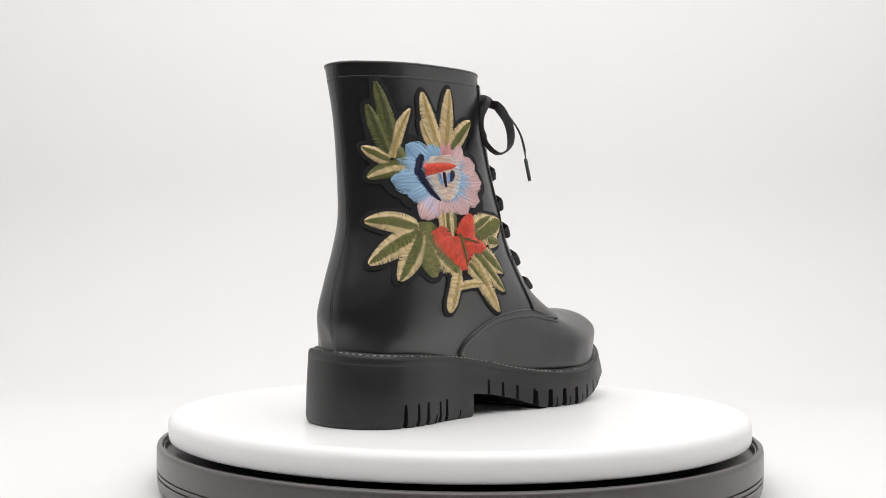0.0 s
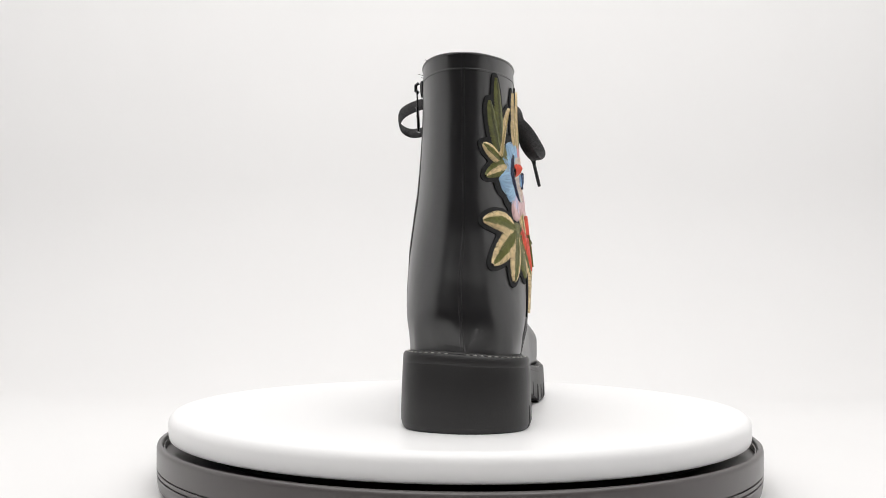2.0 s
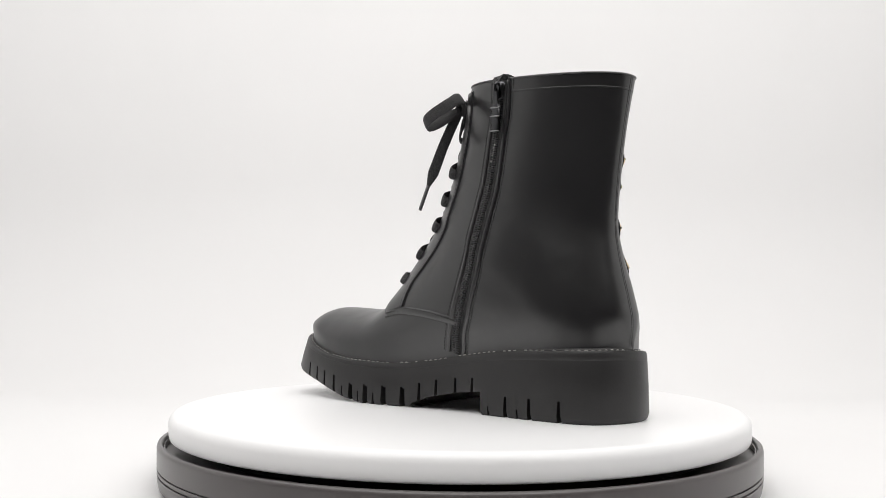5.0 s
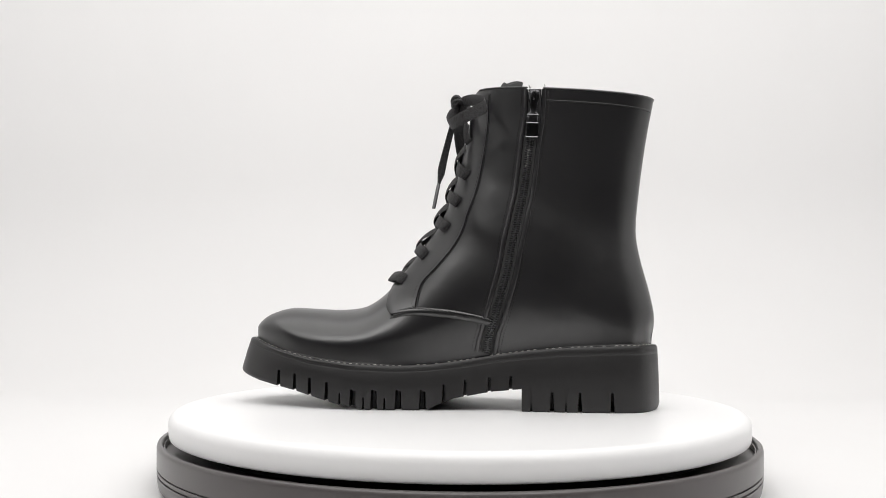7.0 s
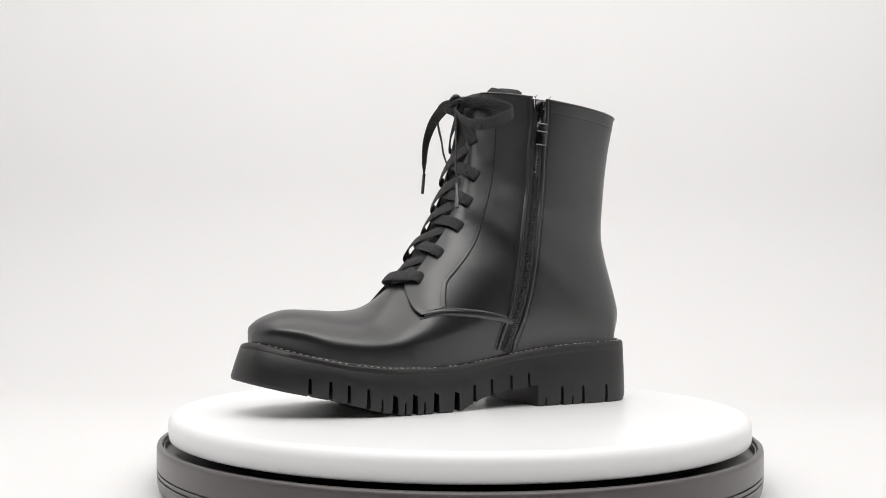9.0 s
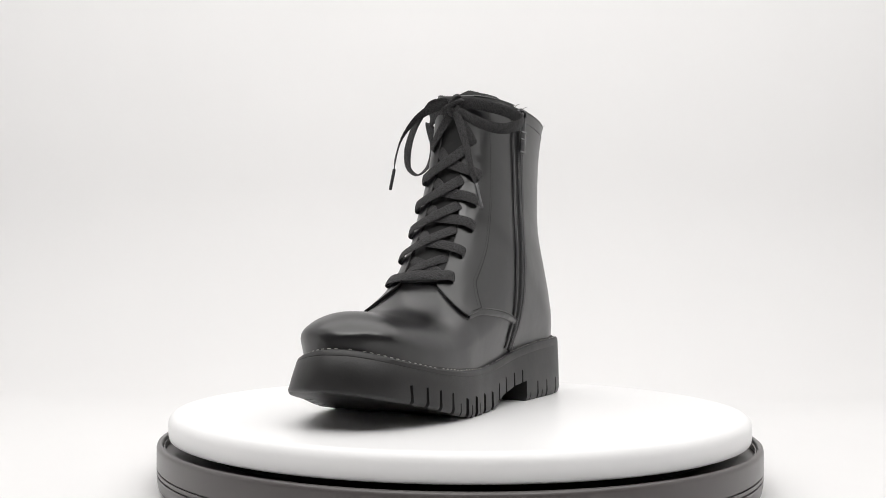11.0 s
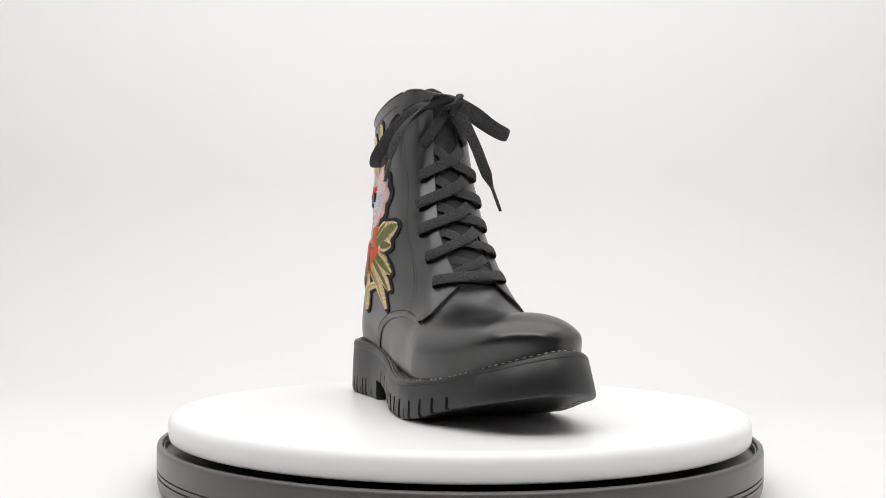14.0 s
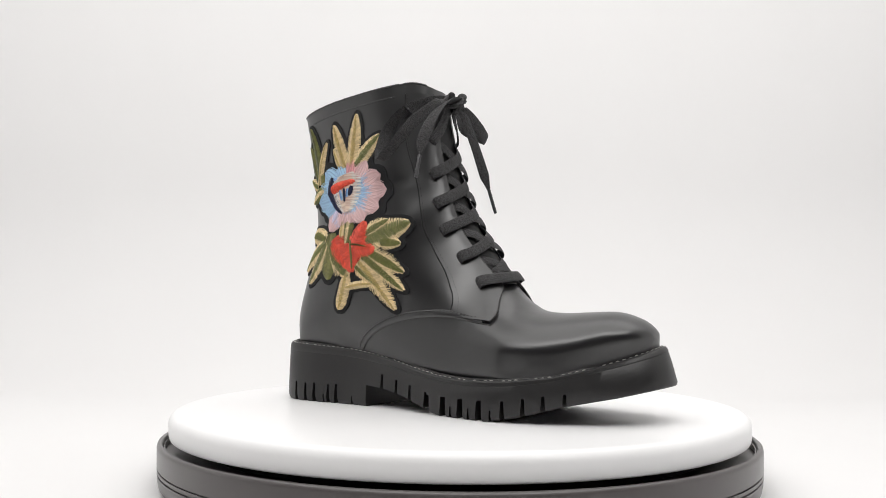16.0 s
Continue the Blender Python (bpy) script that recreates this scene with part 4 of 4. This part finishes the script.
def felt():
    """One continuous felt sheet round all the stitched pieces."""
    step = 0.8
    discs = np.array(DISCS)
    s0, z0 = discs[:, 0].min() - 6, discs[:, 1].min() - 6
    ns, nz = int((discs[:, 0].max() + 6 - s0) / step), int((discs[:, 1].max() + 6 - z0) / step)
    gs, gz = np.meshgrid(s0 + step * np.arange(ns), z0 + step * np.arange(nz), indexing="ij")
    field = np.full(gs.shape, -99.0)
    for cs, cz, r in discs:
        field = np.maximum(field, r - np.hypot(gs - cs, gz - cz))
    cells = [(i, j) for i in range(ns - 1) for j in range(nz - 1) if field[i:i + 2, j:j + 2].mean() > 0]
    count = {}
    for i, j in cells:
        for q in ((i, j), (i + 1, j), (i + 1, j + 1), (i, j + 1)):
            count[q] = count.get(q, 0) + 1
    flat_pos = {q: np.array([gs[q], gz[q]]) for q in count}
    rim = {q for q, c in count.items() if c < 4}
    for _ in range(3):
        moved = {}
        for i, j in rim:
            near = [flat_pos[q] for q in ((i - 1, j), (i + 1, j), (i, j - 1), (i, j + 1)) if q in rim]
            if near:
                moved[(i, j)] = 0.4 * flat_pos[(i, j)] + 0.6 * sum(near) / len(near)
        flat_pos.update(moved)
    bm = bmesh.new()
    verts = {q: bm.verts.new(on_leg(*flat_pos[q], 0.75 if q in rim else 1.05)) for q in count}
    for i, j in cells:
        bm.faces.new((verts[(i, j)], verts[(i + 1, j)], verts[(i + 1, j + 1)], verts[(i, j + 1)]))
    low = {q: bm.verts.new(on_leg(*flat_pos[q], -0.2)) for q in rim}
    back = {v: q for q, v in verts.items()}
    for e in [e for e in bm.edges if len(e.link_faces) == 1 and e.verts[0] in back and e.verts[1] in back]:
        p, q = back[e.verts[0]], back[e.verts[1]]
        if p in low and q in low:
            bm.faces.new((verts[p], verts[q], low[q], low[p]))
    bmesh.ops.recalc_face_normals(bm, faces=bm.faces)
    bm.to_mesh(patch_mesh)
    bm.free()
    patch_mesh.materials.append(FELT)
    patch_mesh.polygons.foreach_set("use_smooth", [True] * len(patch_mesh.polygons))
    patch_mesh.set_sharp_from_angle(angle=radians(50))


felt()

# notch in the rim where the zip runs out
mid, out_way = on_body(59, 214)
along = out_way.cross(Vector((0, 0, 1))).normalized()
bm = bmesh.new()
rings(bm, [[mid + out_way * k + along * u * MM + Vector((0, 0, v * MM)) for u, v in ((-4.5, -5), (4.5, -5), (8, 14), (-8, 14))] for k in (-0.009, 0.009)], True, True, True)
boolean_cut(upper_ob, [part("notch", bm, LEATHER, None)])

# loose threads at the rim
for angle, dz, bendy in ((70, 2.2, 0.9), (71, 1.6, -0.5), (54, 2.6, -0.7), (53, 1.8, 0.8), (-50, 1.4, 0.6), (-97, 1.5, 0.5), (150, 1.2, 0.4), (-72, 2.0, 0.5), (-128, 2.2, -0.4), (-40, 1.6, 0.5)):
    p, nm = on_body(angle, rim_height(angle) - 0.5, 0.3)
    bm = bmesh.new()
    tube(bm, [p + Vector((0, 0, dz * k * 0.3)) * MM + nm * bendy * k * k * 0.5 * MM for k in range(4)], 0.19 * MM, 5)
    part("loose_thread", bm, THREAD_BLACK, binding)


# ---- what turns ----
def motions():
    rows = []
    for k in range(9):
        rows.append((k * 2.0, pose(0, 0, LIFT, 0, 0, TOE0 + SPIN * k * 2.0)))
    walk(boot, rows)
    walk(plate, [(t, pose(0, 0, 0, 0, 0, SPIN * t)) for t, _ in rows])


motions()
